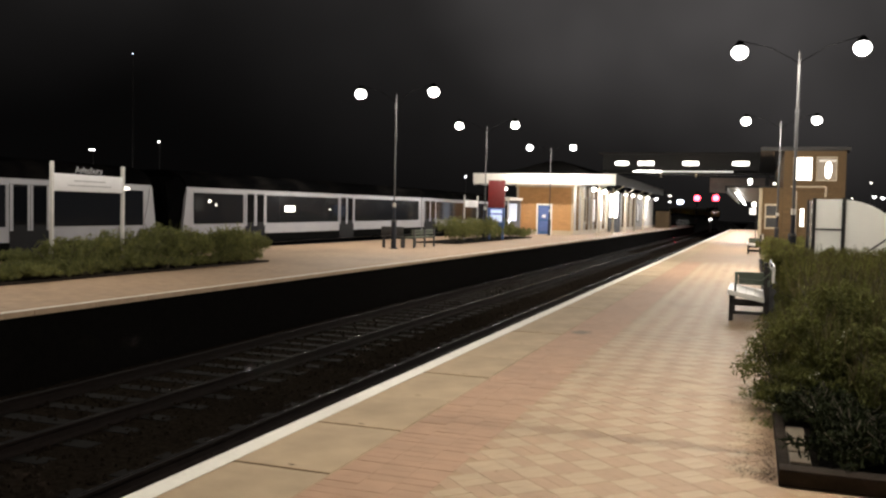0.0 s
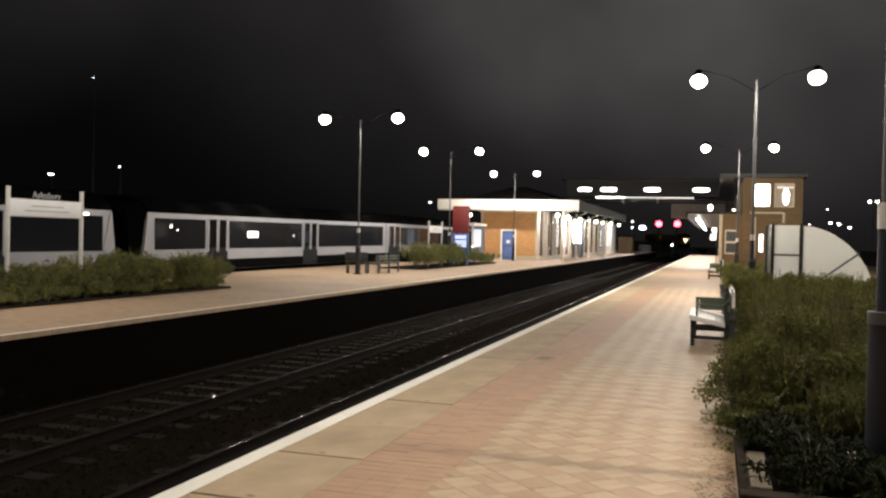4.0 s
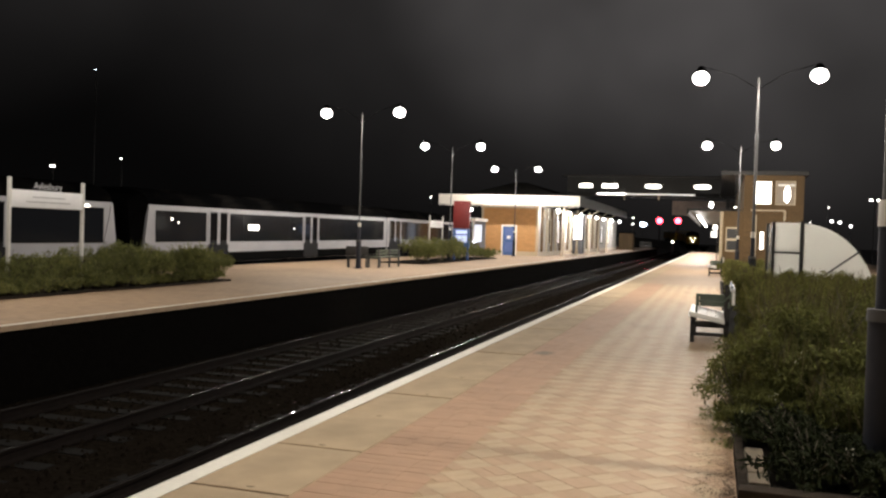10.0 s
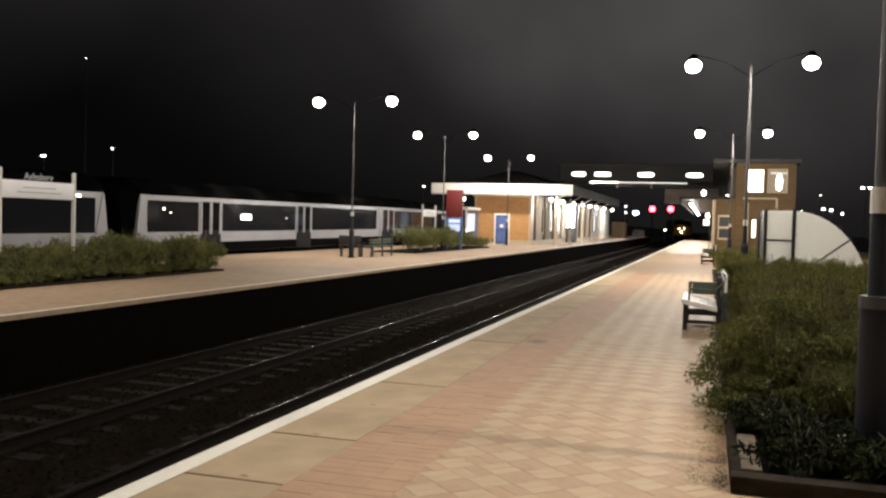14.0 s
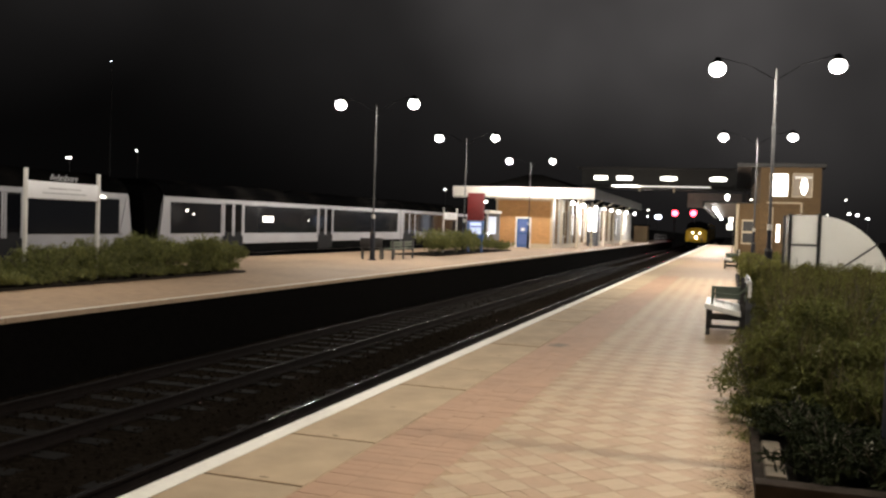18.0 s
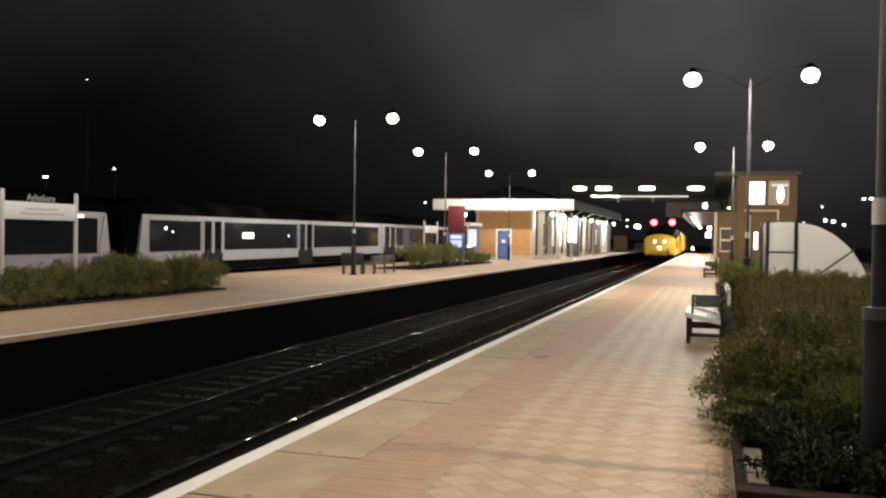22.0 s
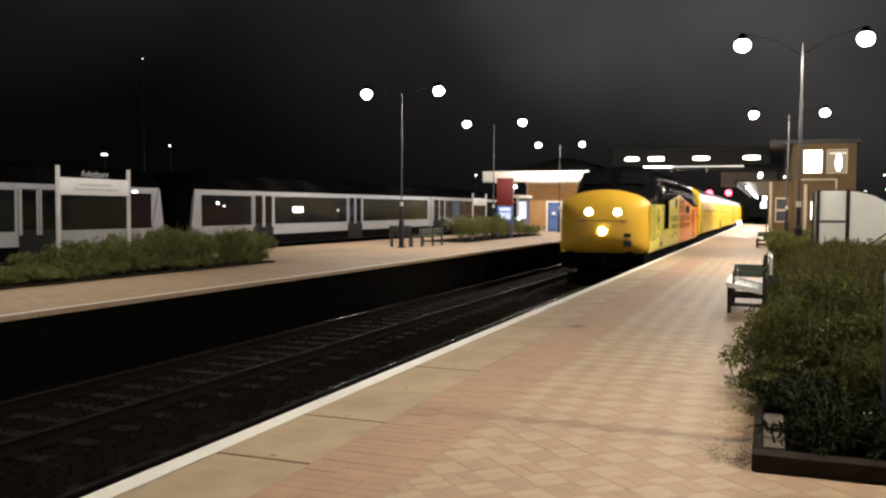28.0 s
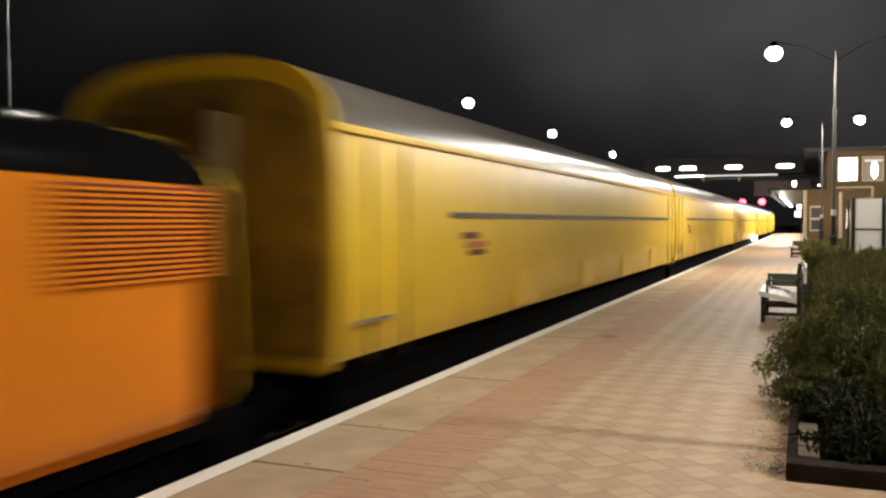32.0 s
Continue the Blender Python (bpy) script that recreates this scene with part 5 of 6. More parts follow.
            bmesh.ops.solidify(bm, geom=bm.faces[:], thickness=0.02)
            part(name, bm, material, ob, label)
    side("side_yellow", 0.26, 9.15, M_LIME, "lemon yellow body side")
    side("side_orange", 9.15, 18.3, M_ORANGE, "orange body side")
    side("side_yellow_end", 18.3, LOCO_L - 0.26, M_COACHY, "yellow end of the body side")
    bm = bmesh.new()
    loft(bm, [(min(max(y, 0.43), LOCO_L - 0.43) + off, outline(w + 0.005, zs, zt, 18, 1.06 if y < 2.5 or y > LOCO_L - 2.5 else 0.6)) for y, w, zs, zt in LOCO_SECTIONS])
    bmesh.ops.recalc_face_normals(bm, faces=bm.faces[:])
    part("roof", bm, M_BLACK, ob, "gloss black roof and cabs")
    part("roof_walkway", boxes((-0.5, 0.5, 5.2 + off, 12.6 + off, 3.86, 3.92)), M_BLACK, ob, smooth=False)
    part("exhaust", boxes((-0.35, 0.35, 7.2 + off, 8.2 + off, 3.92, 4.02)), M_TRAINB, ob, smooth=False)
    bm = bmesh.new()
    for s in (-1, 1):
        tube(bm, (s * 1.27, 4.4 + off, 3.47), (s * 1.27, LOCO_L - 3.1 + off, 3.47), 0.025, 0.025, 6)
    part("cantrail_strip", bm, M_CHROME, ob)
    for end in (0, 1):
        g = lambda y: (flip(y) if end else y) + off
        for s in (-0.62, 0.62):
            bm = bmesh.new()
            vs = [bm.verts.new(p) for p in ((s - 0.5, g(1.85), 3.28), (s + 0.5, g(1.85), 3.28), (s + 0.42, g(2.09), 3.66), (s - 0.42, g(2.09), 3.66))]
            bm.faces.new(vs)
            bmesh.ops.solidify(bm, geom=bm.faces[:], thickness=0.02)
            part("windscreen", bm, M_SCREEN, ob, "dark windscreen pane", smooth=False)
        for s in (-1, 1):
            part("cab_side_window", boxes((s * 1.335 - 0.03, s * 1.335 + 0.03, min(g(3.03 if end else 3.35), g(3.61 if end else 3.85)), max(g(3.03 if end else 3.35), g(3.61 if end else 3.85)), 3.0, 3.24)), M_PALEGLASS, ob, "cab side window", smooth=False)
            part("cab_door", boxes((s * 1.357 - 0.012, s * 1.357 + 0.012, g(3.97), g(5.28), 1.80, 2.82)) if not end else boxes((s * 1.357 - 0.012, s * 1.357 + 0.012, g(3.05), g(2.75), 1.3, 2.6)), M_BLACKDOOR if not end else M_BROWNTXT, ob, "black side panel" if not end else "", smooth=False)
            part("handrail", tubes(((s * 1.39, g(3.55), 1.75), (s * 1.39, g(3.55), 2.5), 0.018, 0.018, 6)), M_CHROME, ob)
            part("step_recess", boxes((s * 1.352 - 0.012, s * 1.352 + 0.012, min(g(2.93), g(3.40)), max(g(2.93), g(3.40)), 1.26, 1.42)), M_GREYTXT, ob, smooth=False)
            part("step_plate", boxes((s * 1.352 - 0.012, s * 1.352 + 0.012, min(g(2.93), g(3.40)), max(g(2.93), g(3.40)), 1.425, 1.58)), M_TRAINW, ob, "pale grey step plate", smooth=False)
            if not end:
                louvre(ob, s * 1.353, g(0.29), g(1.68), 1.49, 2.585, M_LOUVRE, M_LIME, 0.042)
            else:
                louvre(ob, s * 1.353, g(1.72), g(0.53), 2.05, 2.58, M_REDLOUVRE, M_ORANGE, 0.033)
                louvre(ob, s * 1.353, g(4.12), g(3.42), 1.86, 2.48, M_REDLOUVRE, M_ORANGE, 0.033)
    for s in (-1, 1):
        x = s * 1.357
        # round badge
        badge = part("round_badge", tubes(((x - s * 0.01, 2.30 + off, 2.15), (x + s * 0.004, 2.30 + off, 2.15), 0.37, 0.37, 24)), M_OLIVETXT, ob, "dark round badge", smooth=False)
        part("badge_centre", tubes(((x, 2.30 + off, 2.15), (x + s * 0.008, 2.30 + off, 2.15), 0.23, 0.23, 16)), M_GREYTXT, badge, smooth=False)
        for i in range(4):
            a = math.pi / 4 + i * math.pi / 2
            yy, zz = 2.30 + off + 0.21 * math.cos(a), 2.15 + 0.21 * math.sin(a)
            part("badge_gap", boxes((x + s * 0.006 - 0.003, x + s * 0.006 + 0.003, yy - 0.06, yy + 0.06, zz - 0.05, zz + 0.05)), M_LIME, badge, smooth=False)
        part("small_window", boxes((x - 0.012, x + 0.012, 7.65 + off, 7.97 + off, 2.55, 2.86)), M_SCREEN, ob, "small dark window", smooth=False)
        # large lettering reduced to plain bars
        for first, count, pitch, paint in ((6.22, 5, 0.50, M_OLIVETXT), (9.32, 2, 0.46, M_BROWNTXT), (11.32, 6, 0.45, M_BROWNTXT)):
            for n in range(count):
                for c, d in ((1.76, 1.93), (2.03, 2.25)):
                    part("lettering_bar", boxes((x - 0.006, x + 0.007, first + n * pitch + off, first + n * pitch + 0.36 + off, c, d)), paint, ob, smooth=False)
        for a, b, c, d in ((6.4, 6.8, 1.46, 1.56), (7.2, 7.55, 1.57, 1.67), (7.9, 8.25, 1.51, 1.61)):
            part("lettering_bar", boxes((x - 0.006, x + 0.006, a + off, b + off, c, d)), M_OLIVETXT, ob, smooth=False)
        louvre(ob, x, 9.25 + off, 11.2 + off, 2.38, 2.86, M_REDLOUVRE, M_ORANGE, 0.033)
        louvre(ob, x, 10.28 + off, 11.16 + off, 1.72, 2.24, M_REDLOUVRE, M_ORANGE, 0.033)
        wn_ = part("engine_room_window", boxes((x - 0.014, x + 0.014, 11.9 + off, 13.4 + off, 2.37, 2.62)), M_MIDGLASS, ob, "long dark engine room window", smooth=False)
        part("window_rim", boxes((x - 0.018, x + 0.018, 11.84 + off, 11.9 + off, 2.32, 2.67), (x - 0.018, x + 0.018, 13.4 + off, 13.46 + off, 2.32, 2.67), (x - 0.018, x + 0.018, 11.9 + off, 13.4 + off, 2.62, 2.67), (x - 0.018, x + 0.018, 11.9 + off, 13.4 + off, 2.32, 2.37)), M_GREYTXT, wn_, smooth=False)
        part("data_bar", boxes((x - 0.006, x + 0.006, 2.0 + off, 2.55 + off, 1.58, 1.71)), M_DULLY, ob, smooth=False)
    for s in (-1, 1):
        part("valance", boxes((s * 1.23 - 0.02, s * 1.23 + 0.02, 0.35 + off, LOCO_L - 0.35 + off, 1.03, 1.20)), M_TRAINB, ob, "near-black lower edge", smooth=False)
        part("door_seam", boxes((s * 1.354 - 0.006, s * 1.354 + 0.006, 3.38 + off, 3.41 + off, 1.60, 2.60)), M_LOUVRE, ob, smooth=False)
        for i in range(10):
            y = 5.55 + i * 0.85 + off
            part("roof_grip", tubes(((s * 1.345, y, 3.16), (s * 1.345, y + 0.42, 3.16), 0.013, 0.013, 6)), M_CHROME, ob)
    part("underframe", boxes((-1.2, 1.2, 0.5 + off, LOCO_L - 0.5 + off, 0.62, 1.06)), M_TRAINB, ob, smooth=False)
    part("fuel_tank", boxes((-1.1, 1.1, 6.6 + off, 11.1 + off, 0.25, 0.62)), M_TRAINB, ob, smooth=False)
    for c in (3.9, LOCO_L - 3.9):
        bog = part("bogie", boxes((-1.08, -0.92, c - 2.4 + off, c + 2.4 + off, 0.42, 0.72), (0.92, 1.08, c - 2.4 + off, c + 2.4 + off, 0.42, 0.72)), M_TRAINB, ob, smooth=False)
        for q in (-1.9, 0.0, 1.9):
            part("wheelset", tubes(((-0.8, c + q + off, 0.54), (-0.67, c + q + off, 0.54), 0.54, 0.54, 20), ((0.67, c + q + off, 0.54), (0.8, c + q + off, 0.54), 0.54, 0.54, 20), ((-0.67, c + q + off, 0.54), (0.67, c + q + off, 0.54), 0.08, 0.08, 8)), M_TRAINB, bog)
    return ob


COACH_L = 18.9
COACHES = ((20.0, 18.78), (39.2, 22.6), (62.2, 21.0), (83.6, 20.6), (104.6, 20.6))


def build_coach(label, length):
    ob = thing("test_coach", label, "railway coach", "test train")
    h = length / 2
    bm = bmesh.new()
    for s in (1, -1):
        b2 = [(s * 1.29, 1.26), (s * 1.345, 1.42), (s * 1.375, 2.0), (s * 1.36, 2.8), (s * 1.31, 3.18)]
        side_strip(bm, b2, -h, h)
    bmesh.ops.solidify(bm, geom=bm.faces[:], thickness=0.03)
    bmesh.ops.recalc_face_normals(bm, faces=bm.faces[:])
    part("body_side", bm, M_COACHY, ob, "glossy yellow body side")
    bm = bmesh.new()
    loft(bm, [(-h, outline(1.315, 3.17, 3.73, 14, 0.78)), (h, outline(1.315, 3.17, 3.73, 14, 0.78))])
    bmesh.ops.recalc_face_normals(bm, faces=bm.faces[:])
    part("roof", bm, M_COACHROOF, ob, "weathered grey roof")
    for y, d in ((-h, -1), (h, 1)):
        bm = bmesh.new()
        extrude_profile(bm, [(-1.30, 1.20), (1.30, 1.20), (1.35, 1.38), (1.375, 2.0), (1.36, 2.8)] + outline(1.33, 3.13, 3.74, 14, 0.78) + [(-1.36, 2.8), (-1.375, 2.0), (-1.35, 1.38)], "y", min(y, y + d * 0.06), max(y, y + d * 0.06))
        end = part("end_wall", bm, M_COACHY, ob, "yellow end wall with a brown panel", smooth=False)
        bm = bmesh.new()
        extrude_profile(bm, [(1.25, 1.30), (1.29, 2.0), (1.27, 2.8)] + outline(1.23, 3.05, 3.57, 14, 0.78) + [(-1.27, 2.8), (-1.29, 2.0), (-1.25, 1.30)], "y", min(y + d * 0.06, y + d * 0.075), max(y + d * 0.06, y + d * 0.075))
        part("end_panel", bm, M_COACHEND, end, "brown end panel with its unlit look painted in", smooth=False)
        part("gangway", boxes((-0.45, 0.45, min(y + d * 0.075, y + d * 0.40), max(y + d * 0.075, y + d * 0.40), 1.15, 3.25)), M_GANGWAY, end, "brown gangway", smooth=False)
        part("end_roof_vent", boxes((-0.9, -0.6, min(y + d * 0.075, y + d * 0.10), max(y + d * 0.075, y + d * 0.10), 3.1, 3.3)), M_COACHROOF, end, smooth=False)
    for s in (1, -1):
        x = s * 1.372
        part("slot_line", boxes((x - 0.012, x + 0.012, -h + 2.3, h - 1.25, 2.43, 2.48)), M_GREYTXT, ob, "dark slot along the side", smooth=False)
        part("cant_gutter", boxes((s * 1.33 - 0.02, s * 1.33 + 0.02, -h, h, 3.10, 3.14)), M_COACHY, ob, smooth=False)
        part("badge_bar", boxes((x - 0.006, x + 0.008, -h + 2.6, -h + 3.1, 2.20, 2.27), (x - 0.006, x + 0.008, -h + 2.8, -h + 3.3, 2.02, 2.08)), M_RED, ob, smooth=False)
        part("badge_bar", boxes((x - 0.006, x + 0.008, -h + 2.7, -h + 3.35, 2.10, 2.17)), M_BROWNTXT, ob, smooth=False)
        for y in (-h + 0.5, h - 1.2):
            part("door_seam", boxes((x - 0.010, x + 0.006, y, y + 0.02, 1.2, 3.05), (x - 0.010, x + 0.006, y + 0.7, y + 0.72, 1.2, 3.05)), M_LOUVRE, ob, smooth=False)
        part("foot_rail", boxes((x - 0.01, x + 0.03, -h + 0.2, -h + 0.9, 1.55, 1.58)), M_CHROME, ob, smooth=False)
        for i in range(4):
            y = -h + 4.5 + i * 3.4
            part("panel_hatch", boxes((x - 0.012, x + 0.004, y, y + 0.9, 1.32, 1.75)), M_COACHY, ob, smooth=False)
    for i in range(5):
        part("roof_vent", boxes((-0.2, 0.2, -h + 2.5 + i * 3.6, -h + 3.0 + i * 3.6, 3.71, 3.80)), M_COACHROOF, ob, smooth=False)
    part("underframe", boxes((-1.15, 1.15, -h + 0.2, h - 0.2, 0.75, 1.12)), M_TRAINB, ob, smooth=False)
    part("equipment_box", boxes((-1.2, 1.2, -2.8, 2.4, 0.35, 0.75)), M_TRAINB, ob, smooth=False)
    for c in (-h + 3.0, h - 3.0):
        bog = part("bogie", boxes((-1.05, -0.9, c - 1.9, c + 1.9, 0.38, 0.68), (0.9, 1.05, c - 1.9, c + 1.9, 0.38, 0.68)), M_TRAINB, ob, smooth=False)
        for q in (-1.3, 1.3):
            part("wheelset", tubes(((-0.8, c + q, 0.46), (-0.67, c + q, 0.46), 0.46, 0.46, 18), ((0.67, c + q, 0.46), (0.8, c + q, 0.46), 0.46, 0.46, 18), ((-0.67, c + q, 0.46), (0.67, c + q, 0.46), 0.08, 0.08, 8)), M_TRAINB, bog)
    for s in (-0.87, 0.87):
        for y, d in ((-h, -1), (h, 1)):
            part("buffer", tubes(((s, y, 0.98), (s, y + d * 0.4, 0.98), 0.08, 0.08, 10), ((s, y + d * 0.4, 0.98), (s, y + d * 0.46, 0.98), 0.2, 0.22, 14)), M_TRAINB, ob)
    return ob


loco = build_loco()
coaches = []
for i, (start, length) in enumerate(COACHES):
    if i < 4:
        c = build_coach("glossy yellow test coach with grey roof and dark side slot", length)
    else:
        c = copy_thing(coaches[3], Matrix())
    coaches.append(c)
part("inspection_light", boxes((1.30, 1.55, 6.3, 7.1, 1.02, 1.34)), M_BEAM, coaches[2], "dazzling white light at the foot of the coach", smooth=False)

# ---- signals beyond the platforms ----
def signal(x, y, z, h):
    ob = thing("colour_light_signal", "tall colour light signal showing red", "railway signal", "red signals", pose(x, y, RAIL_Z))
    zz = z - RAIL_Z
    part("post", tubes(((0, 0, -0.2), (0, 0, zz - 0.4), 0.08, 0.08, 8)), M_DARK, ob)
    part("head", boxes((-0.3, 0.3, 0, 0.2, zz - 0.45, zz + 1.0, 0.03)), M_DARK, ob)
    part("hood", boxes((-0.3, 0.3, -0.3, 0.0, zz + 0.46, zz + 0.5)), M_DARK, ob)
    # lens drawn oversize, so the lamp's glare is in its shape
    bm = bmesh.new()
    ball(bm, (0, -0.03, zz), 0.52, 0.06, 0.52)
    part("red_lens", bm, M_REDLAMP, ob, "glowing red lens")
    part("ladder", boxes((-0.2, -0.16, 0.15, 0.19, 0, zz), (0.16, 0.2, 0.15, 0.19, 0, zz)), M_DARK, ob, smooth=False)
    return ob


signal(-9.13, 150, 4.6, 5)
signal(-6.15, 150, 4.66, 5)
gsig = thing("ground_signal", "small white-lit ground signal beside the track", "railway signal", m=pose(-7.2, 156, RAIL_Z))
part("case", boxes((-0.25, 0.25, 0, 0.3, -0.2, 2.3, 0.03)), M_DARK, gsig)
bm = bmesh.new()
ball(bm, (0, -0.03, 2.05), 0.22, 0.05, 0.18)
part("white_lens", bm, M_LAMPDIM, gsig)

# ---- distant lamps of the town ----
def far_lamp(x, y, z, r, m, label, twin=0.0):
    ob = thing("distant_street_lamp", label, "street lamp", "distant lamps", pose(x, y, -1.45))
    zz = z + 1.45
    part("mast", tubes(((0, 0, 0), (0, 0, zz), 0.05, 0.03, 8)), M_DARK, ob)
    for s in ((-twin, twin) if twin else (0,)):
        bm = bmesh.new()
        ball(bm, (s, -0.1, zz), r, r, r * 0.7)
        part("lamp_head", bm, m, ob, "small glowing lamp head")
    return ob


for x, y, z, r, m, tw in tuple((a, b, c, q * 0.55, e, f * 0.8) for a, b, c, q, e, f in ((-49.1, 60, 14.0, 0.09, M_COLDLAMP, 0), (-53.2, 60, 6.05, 0.18, M_LAMP, 0.2), (-46.4, 60, 6.67, 0.15, M_LAMP, 0), (-29.0, 88, 5.2, 0.18, M_LAMP, 0), (11.55, 100, 3.95, 0.30, M_LAMP, 0), (12.35, 100, 3.85, 0.30, M_LAMP, 0), (13.4, 100, 3.5, 0.26, M_LAMP, 0), (15.6, 100, 6.25, 0.30, M_LAMP, 0.45), (11.2, 100, 5.4, 0.18, M_LAMPDIM, 0), (10.4, 110, 4.0, 0.14, M_LAMPDIM, 0), (-10.05, 128, 3.55, 0.85, M_COLDLAMP, 0), (-10.6, 118, 3.4, 0.22, M_LAMP, 0), (-10.9, 121, 4.3, 0.28, M_LAMPDIM, 0))):
    far_lamp(x, y, z, r, m, "far-off lit street lamp on a thin mast", tw)

# ---- block paving ----
def pavers():
    """Blocks of 200 x 100 mm: a red border course, then pairs in a diagonal basket weave, pale and pink by turns."""
    rng = random.Random(11)
    blocks = []
    for j in range(351):
        for i in range(3):
            blocks.append((-2.178 + 0.105 + i * 0.2055, -5.94 + j * 0.1035, 0.0, 2, -0.003))
    side = 0.205
    for i in range(-140, 140):
        for j in range(-140, 140):
            x, y = -1.42 + (i + j) * side * 0.7071, 5.36 + (i - j) * side * 0.7071
            if not (-1.75 < x < 3.7 and -6.1 < y < 30.5):
                continue
            pale = (i + j) % 2 == 0
            turn = math.radians(45 if pale else -45)
            for e in (-0.25, 0.25):
                px, py = x - e * side * math.sin(turn), y + e * side * math.cos(turn)
                if -1.60 < px < (0.24 if py > 5.4 else 3.55) and -5.9 < py < 30.3:
                    blocks.append((px, py, turn, 1 if pale != (rng.random() < 0.03) else 0, -0.0035))
    rest = {0: ([], []), 1: ([], []), 2: ([], [])}
    tmpl = {}
    hx, hy, c = 0.1019, 0.0511, 0.0010
    for tone, m in ((0, M_PAVER_A), (1, M_PAVER_B)):
        bm = bmesh.new()
        box(bm, -hx, hx, -hy, hy, -0.07, 0.0, 0.0)
        for v in bm.verts:
            if v.co.z > -0.01:
                v.co.x -= math.copysign(c, v.co.x)
                v.co.y -= math.copysign(c, v.co.y)
        tmpl[tone] = mesh_of("paver", bm, m)
    made = 0
    for x, y, turn, tone, z in blocks:
        z += rng.uniform(-0.0008, 0.0008)
        if 4.9 < y < 7.2 and turn and -1.3 < x < 0.1 and made < 300:
            ob = new("paver", tmpl[tone])
            ob.parent = platform_near
            ob.matrix_basis = pose(x, y, z, 0, 0, math.degrees(turn))
            made += 1
            continue
        vs, fs = rest[tone]
        n = len(vs)
        ct, st = math.cos(turn), math.sin(turn)
        for zz, d in ((z, c), (-0.07, 0.0)):
            for su, sv in ((-1, -1), (1, -1), (1, 1), (-1, 1)):
                u, v = su * (hx - d), sv * (hy - d)
                vs.append((x + u * ct - v * st, y + u * st + v * ct, zz))
        fs.extend(((n, n + 1, n + 2, n + 3), (n + 4, n + 5, n + 1, n), (n + 5, n + 6, n + 2, n + 1), (n + 6, n + 7, n + 3, n + 2), (n + 7, n + 4, n, n + 3)))
    for tone, m in ((0, M_PAVER_A), (1, M_PAVER_B), (2, M_PAVER_R)):
        me = bpy.data.meshes.new("paving_blocks")
        me.from_pydata(rest[tone][0], [], rest[tone][1])
        me.materials.append(m)
        ob = new("paving_blocks", me)
        ob.parent = platform_near
        tagged(ob, "", kind="stuff")


pavers()
brick_wall(wall_end, BX0 + 0.2, BX1 - 0.15, B0, 0.35, 3.35, ((-14.8, -13.55, 0, 2.25),))
brick_wall(twall, 1.55, 4.7, TY, 0.05, 3.6, ((2.35, 2.75, 1.0, 2.95),), material=M_BRICK2)

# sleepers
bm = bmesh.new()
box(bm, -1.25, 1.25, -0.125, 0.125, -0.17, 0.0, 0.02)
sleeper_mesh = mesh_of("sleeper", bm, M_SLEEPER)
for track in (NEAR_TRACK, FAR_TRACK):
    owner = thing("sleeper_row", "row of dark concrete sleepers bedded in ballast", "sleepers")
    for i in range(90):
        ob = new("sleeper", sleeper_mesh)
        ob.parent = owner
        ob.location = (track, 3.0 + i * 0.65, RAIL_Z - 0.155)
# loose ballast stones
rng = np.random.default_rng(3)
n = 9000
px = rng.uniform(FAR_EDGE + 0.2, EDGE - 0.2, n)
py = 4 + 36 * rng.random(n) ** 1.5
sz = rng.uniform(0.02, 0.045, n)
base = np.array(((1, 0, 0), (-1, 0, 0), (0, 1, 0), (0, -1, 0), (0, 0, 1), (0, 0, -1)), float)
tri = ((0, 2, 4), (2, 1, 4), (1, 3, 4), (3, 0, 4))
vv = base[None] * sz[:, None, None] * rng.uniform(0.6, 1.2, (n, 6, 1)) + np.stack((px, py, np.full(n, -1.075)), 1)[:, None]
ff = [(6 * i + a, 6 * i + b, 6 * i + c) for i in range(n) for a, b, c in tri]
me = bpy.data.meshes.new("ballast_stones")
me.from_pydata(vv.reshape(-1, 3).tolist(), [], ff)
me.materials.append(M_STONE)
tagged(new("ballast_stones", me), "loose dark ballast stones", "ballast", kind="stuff")


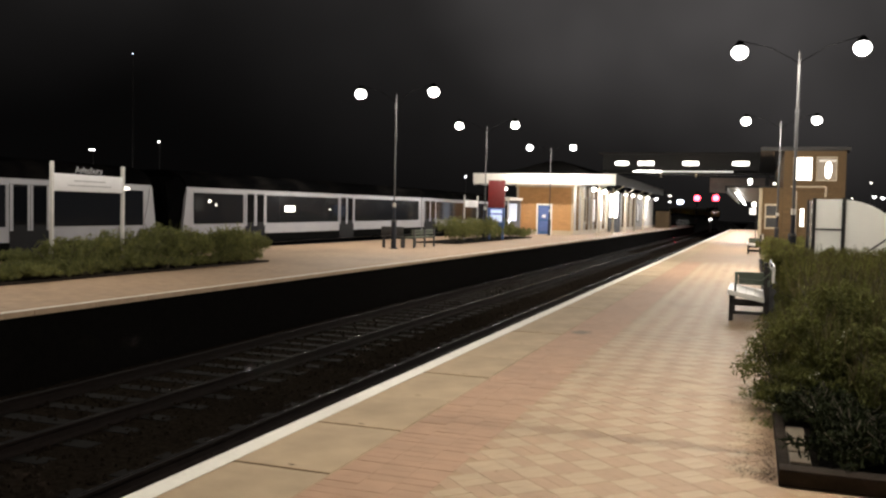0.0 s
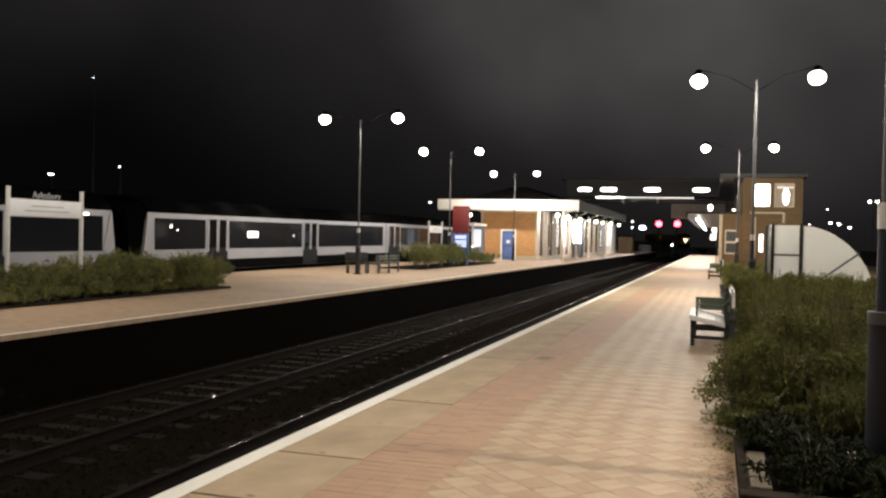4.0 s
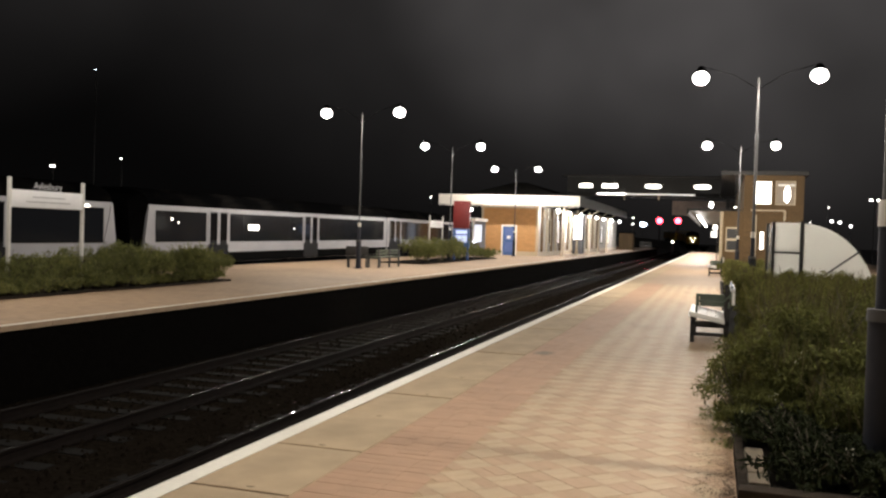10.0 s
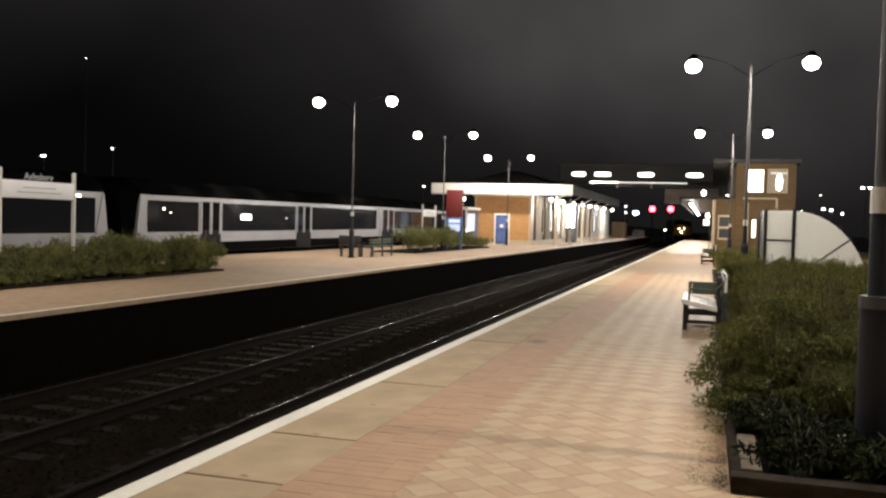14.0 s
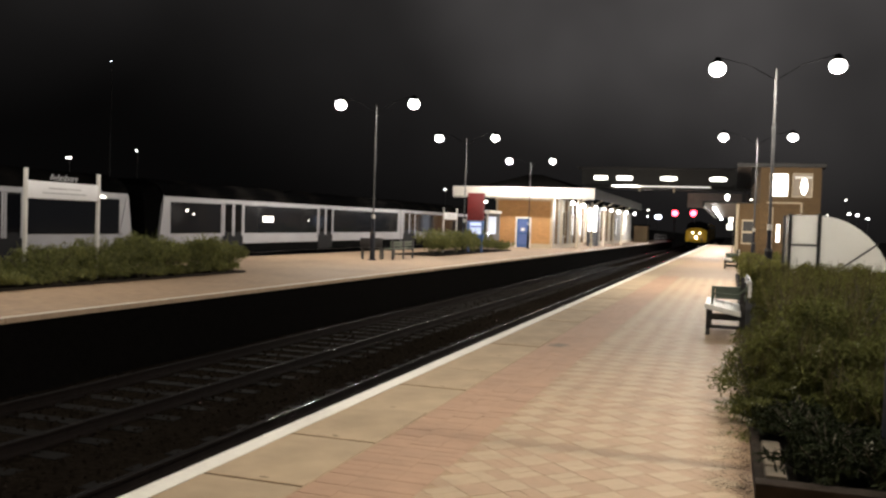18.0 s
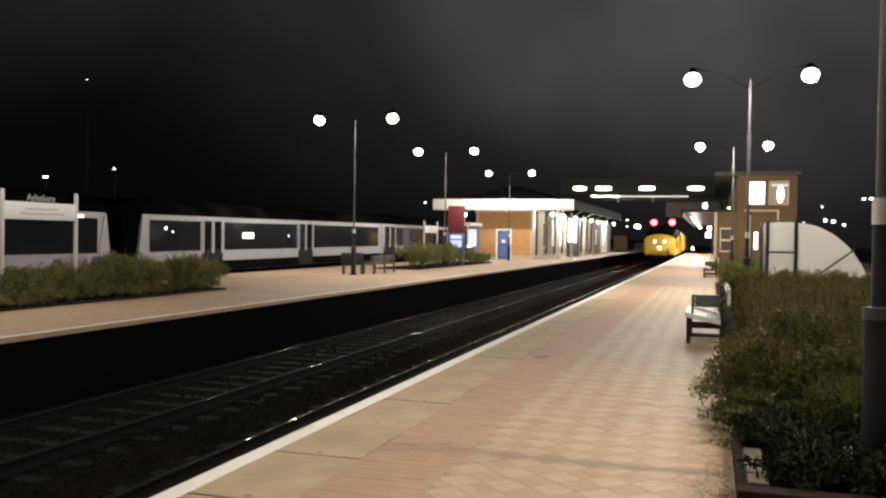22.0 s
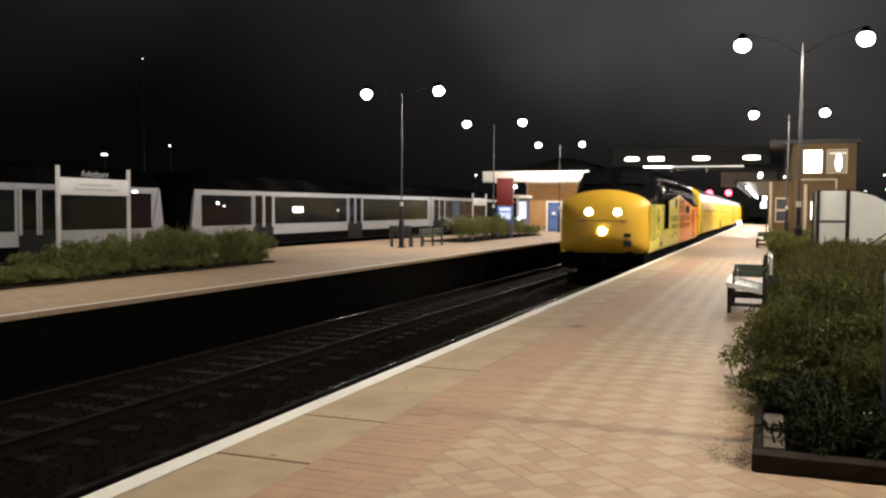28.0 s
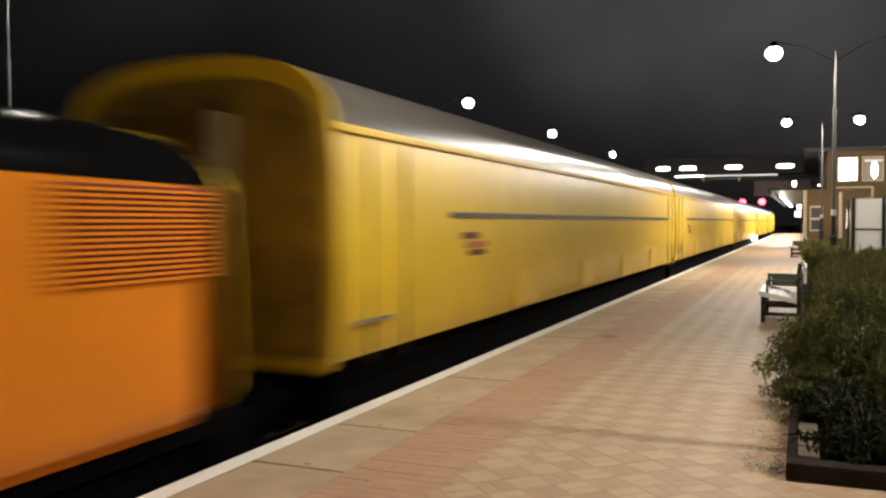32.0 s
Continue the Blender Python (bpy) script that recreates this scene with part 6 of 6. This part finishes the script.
# ---- movement: the train runs in along the near track ----
def track_pose(s):
    """A point on the near track: straight beside the platforms, bending away far off."""
    if s < 165:
        return pose(NEAR_TRACK, s, RAIL_Z)
    d = s - 165
    return pose(NEAR_TRACK - d * d / 1900.0, s, RAIL_Z + d * 0.012, 0, 0, math.degrees(2 * d / 1900.0))


def along(pts, s0, s1, step=5.0):
    """A closed outline (x, z in the track's space) swept along the track."""
    bm = bmesh.new()
    rows = []
    n = int((s1 - s0) / step)
    for i in range(n + 1):
        m = track_pose(s0 + i * step)
        rows.append([bm.verts.new(m @ Vector((u, 0, v))) for u, v in pts])
    k = len(pts)
    for r0, r1 in zip(rows, rows[1:]):
        for i in range(k):
            bm.faces.new((r0[i], r0[(i + 1) % k], r1[(i + 1) % k], r1[i]))
    bm.faces.new(rows[0][::-1])
    bm.faces.new(rows[-1])
    bmesh.ops.recalc_face_normals(bm, faces=bm.faces[:])
    return bm


structure("embankment", along([(-2.1, -0.17), (2.1, -0.17), (7.5, -4.2), (-7.5, -4.2)], 170, 440), M_GROUND, "low dark railway embankment bending away from the station")
for side_x in (-0.7525, 0.7525):
    far_rail = thing("rail", "worn steel running rail on the far embankment", "rail", "running rails")
    part("rail_web", along([(side_x - 0.03, -0.168), (side_x + 0.03, -0.168), (side_x + 0.03, -0.004), (side_x - 0.03, -0.004)], 170, 440), M_RAIL, far_rail, smooth=False)
    part("rail_head", along([(side_x - 0.02, -0.004), (side_x + 0.02, -0.004), (side_x + 0.02, 0.001), (side_x - 0.02, 0.001)], 170, 440), M_RAILTOP, far_rail, "polished steel running surface", smooth=False)


def nose_at(t):
    """The nose's distance along the track: a steady run-in."""
    return float(np.interp(t, (0.0, 26.5, 29.0, 30.0, 30.5, 31.0, 32.0), (283.2, 40.7, 16.75, 6.76, 1.34, -3.98, -13.95)))


def motions():
    times = [i * 1.0 for i in range(26)] + [26.0, 26.5, 27.0, 28.0, 29.0, 30.0, 30.5, 31.0, 32.0]
    walk(loco, [(t, track_pose(nose_at(t) + LOCO_L / 2)) for t in times])
    for c, (start, length) in zip(coaches, COACHES):
        walk(c, [(t, track_pose(nose_at(t) + start + length / 2)) for t in times])


motions()
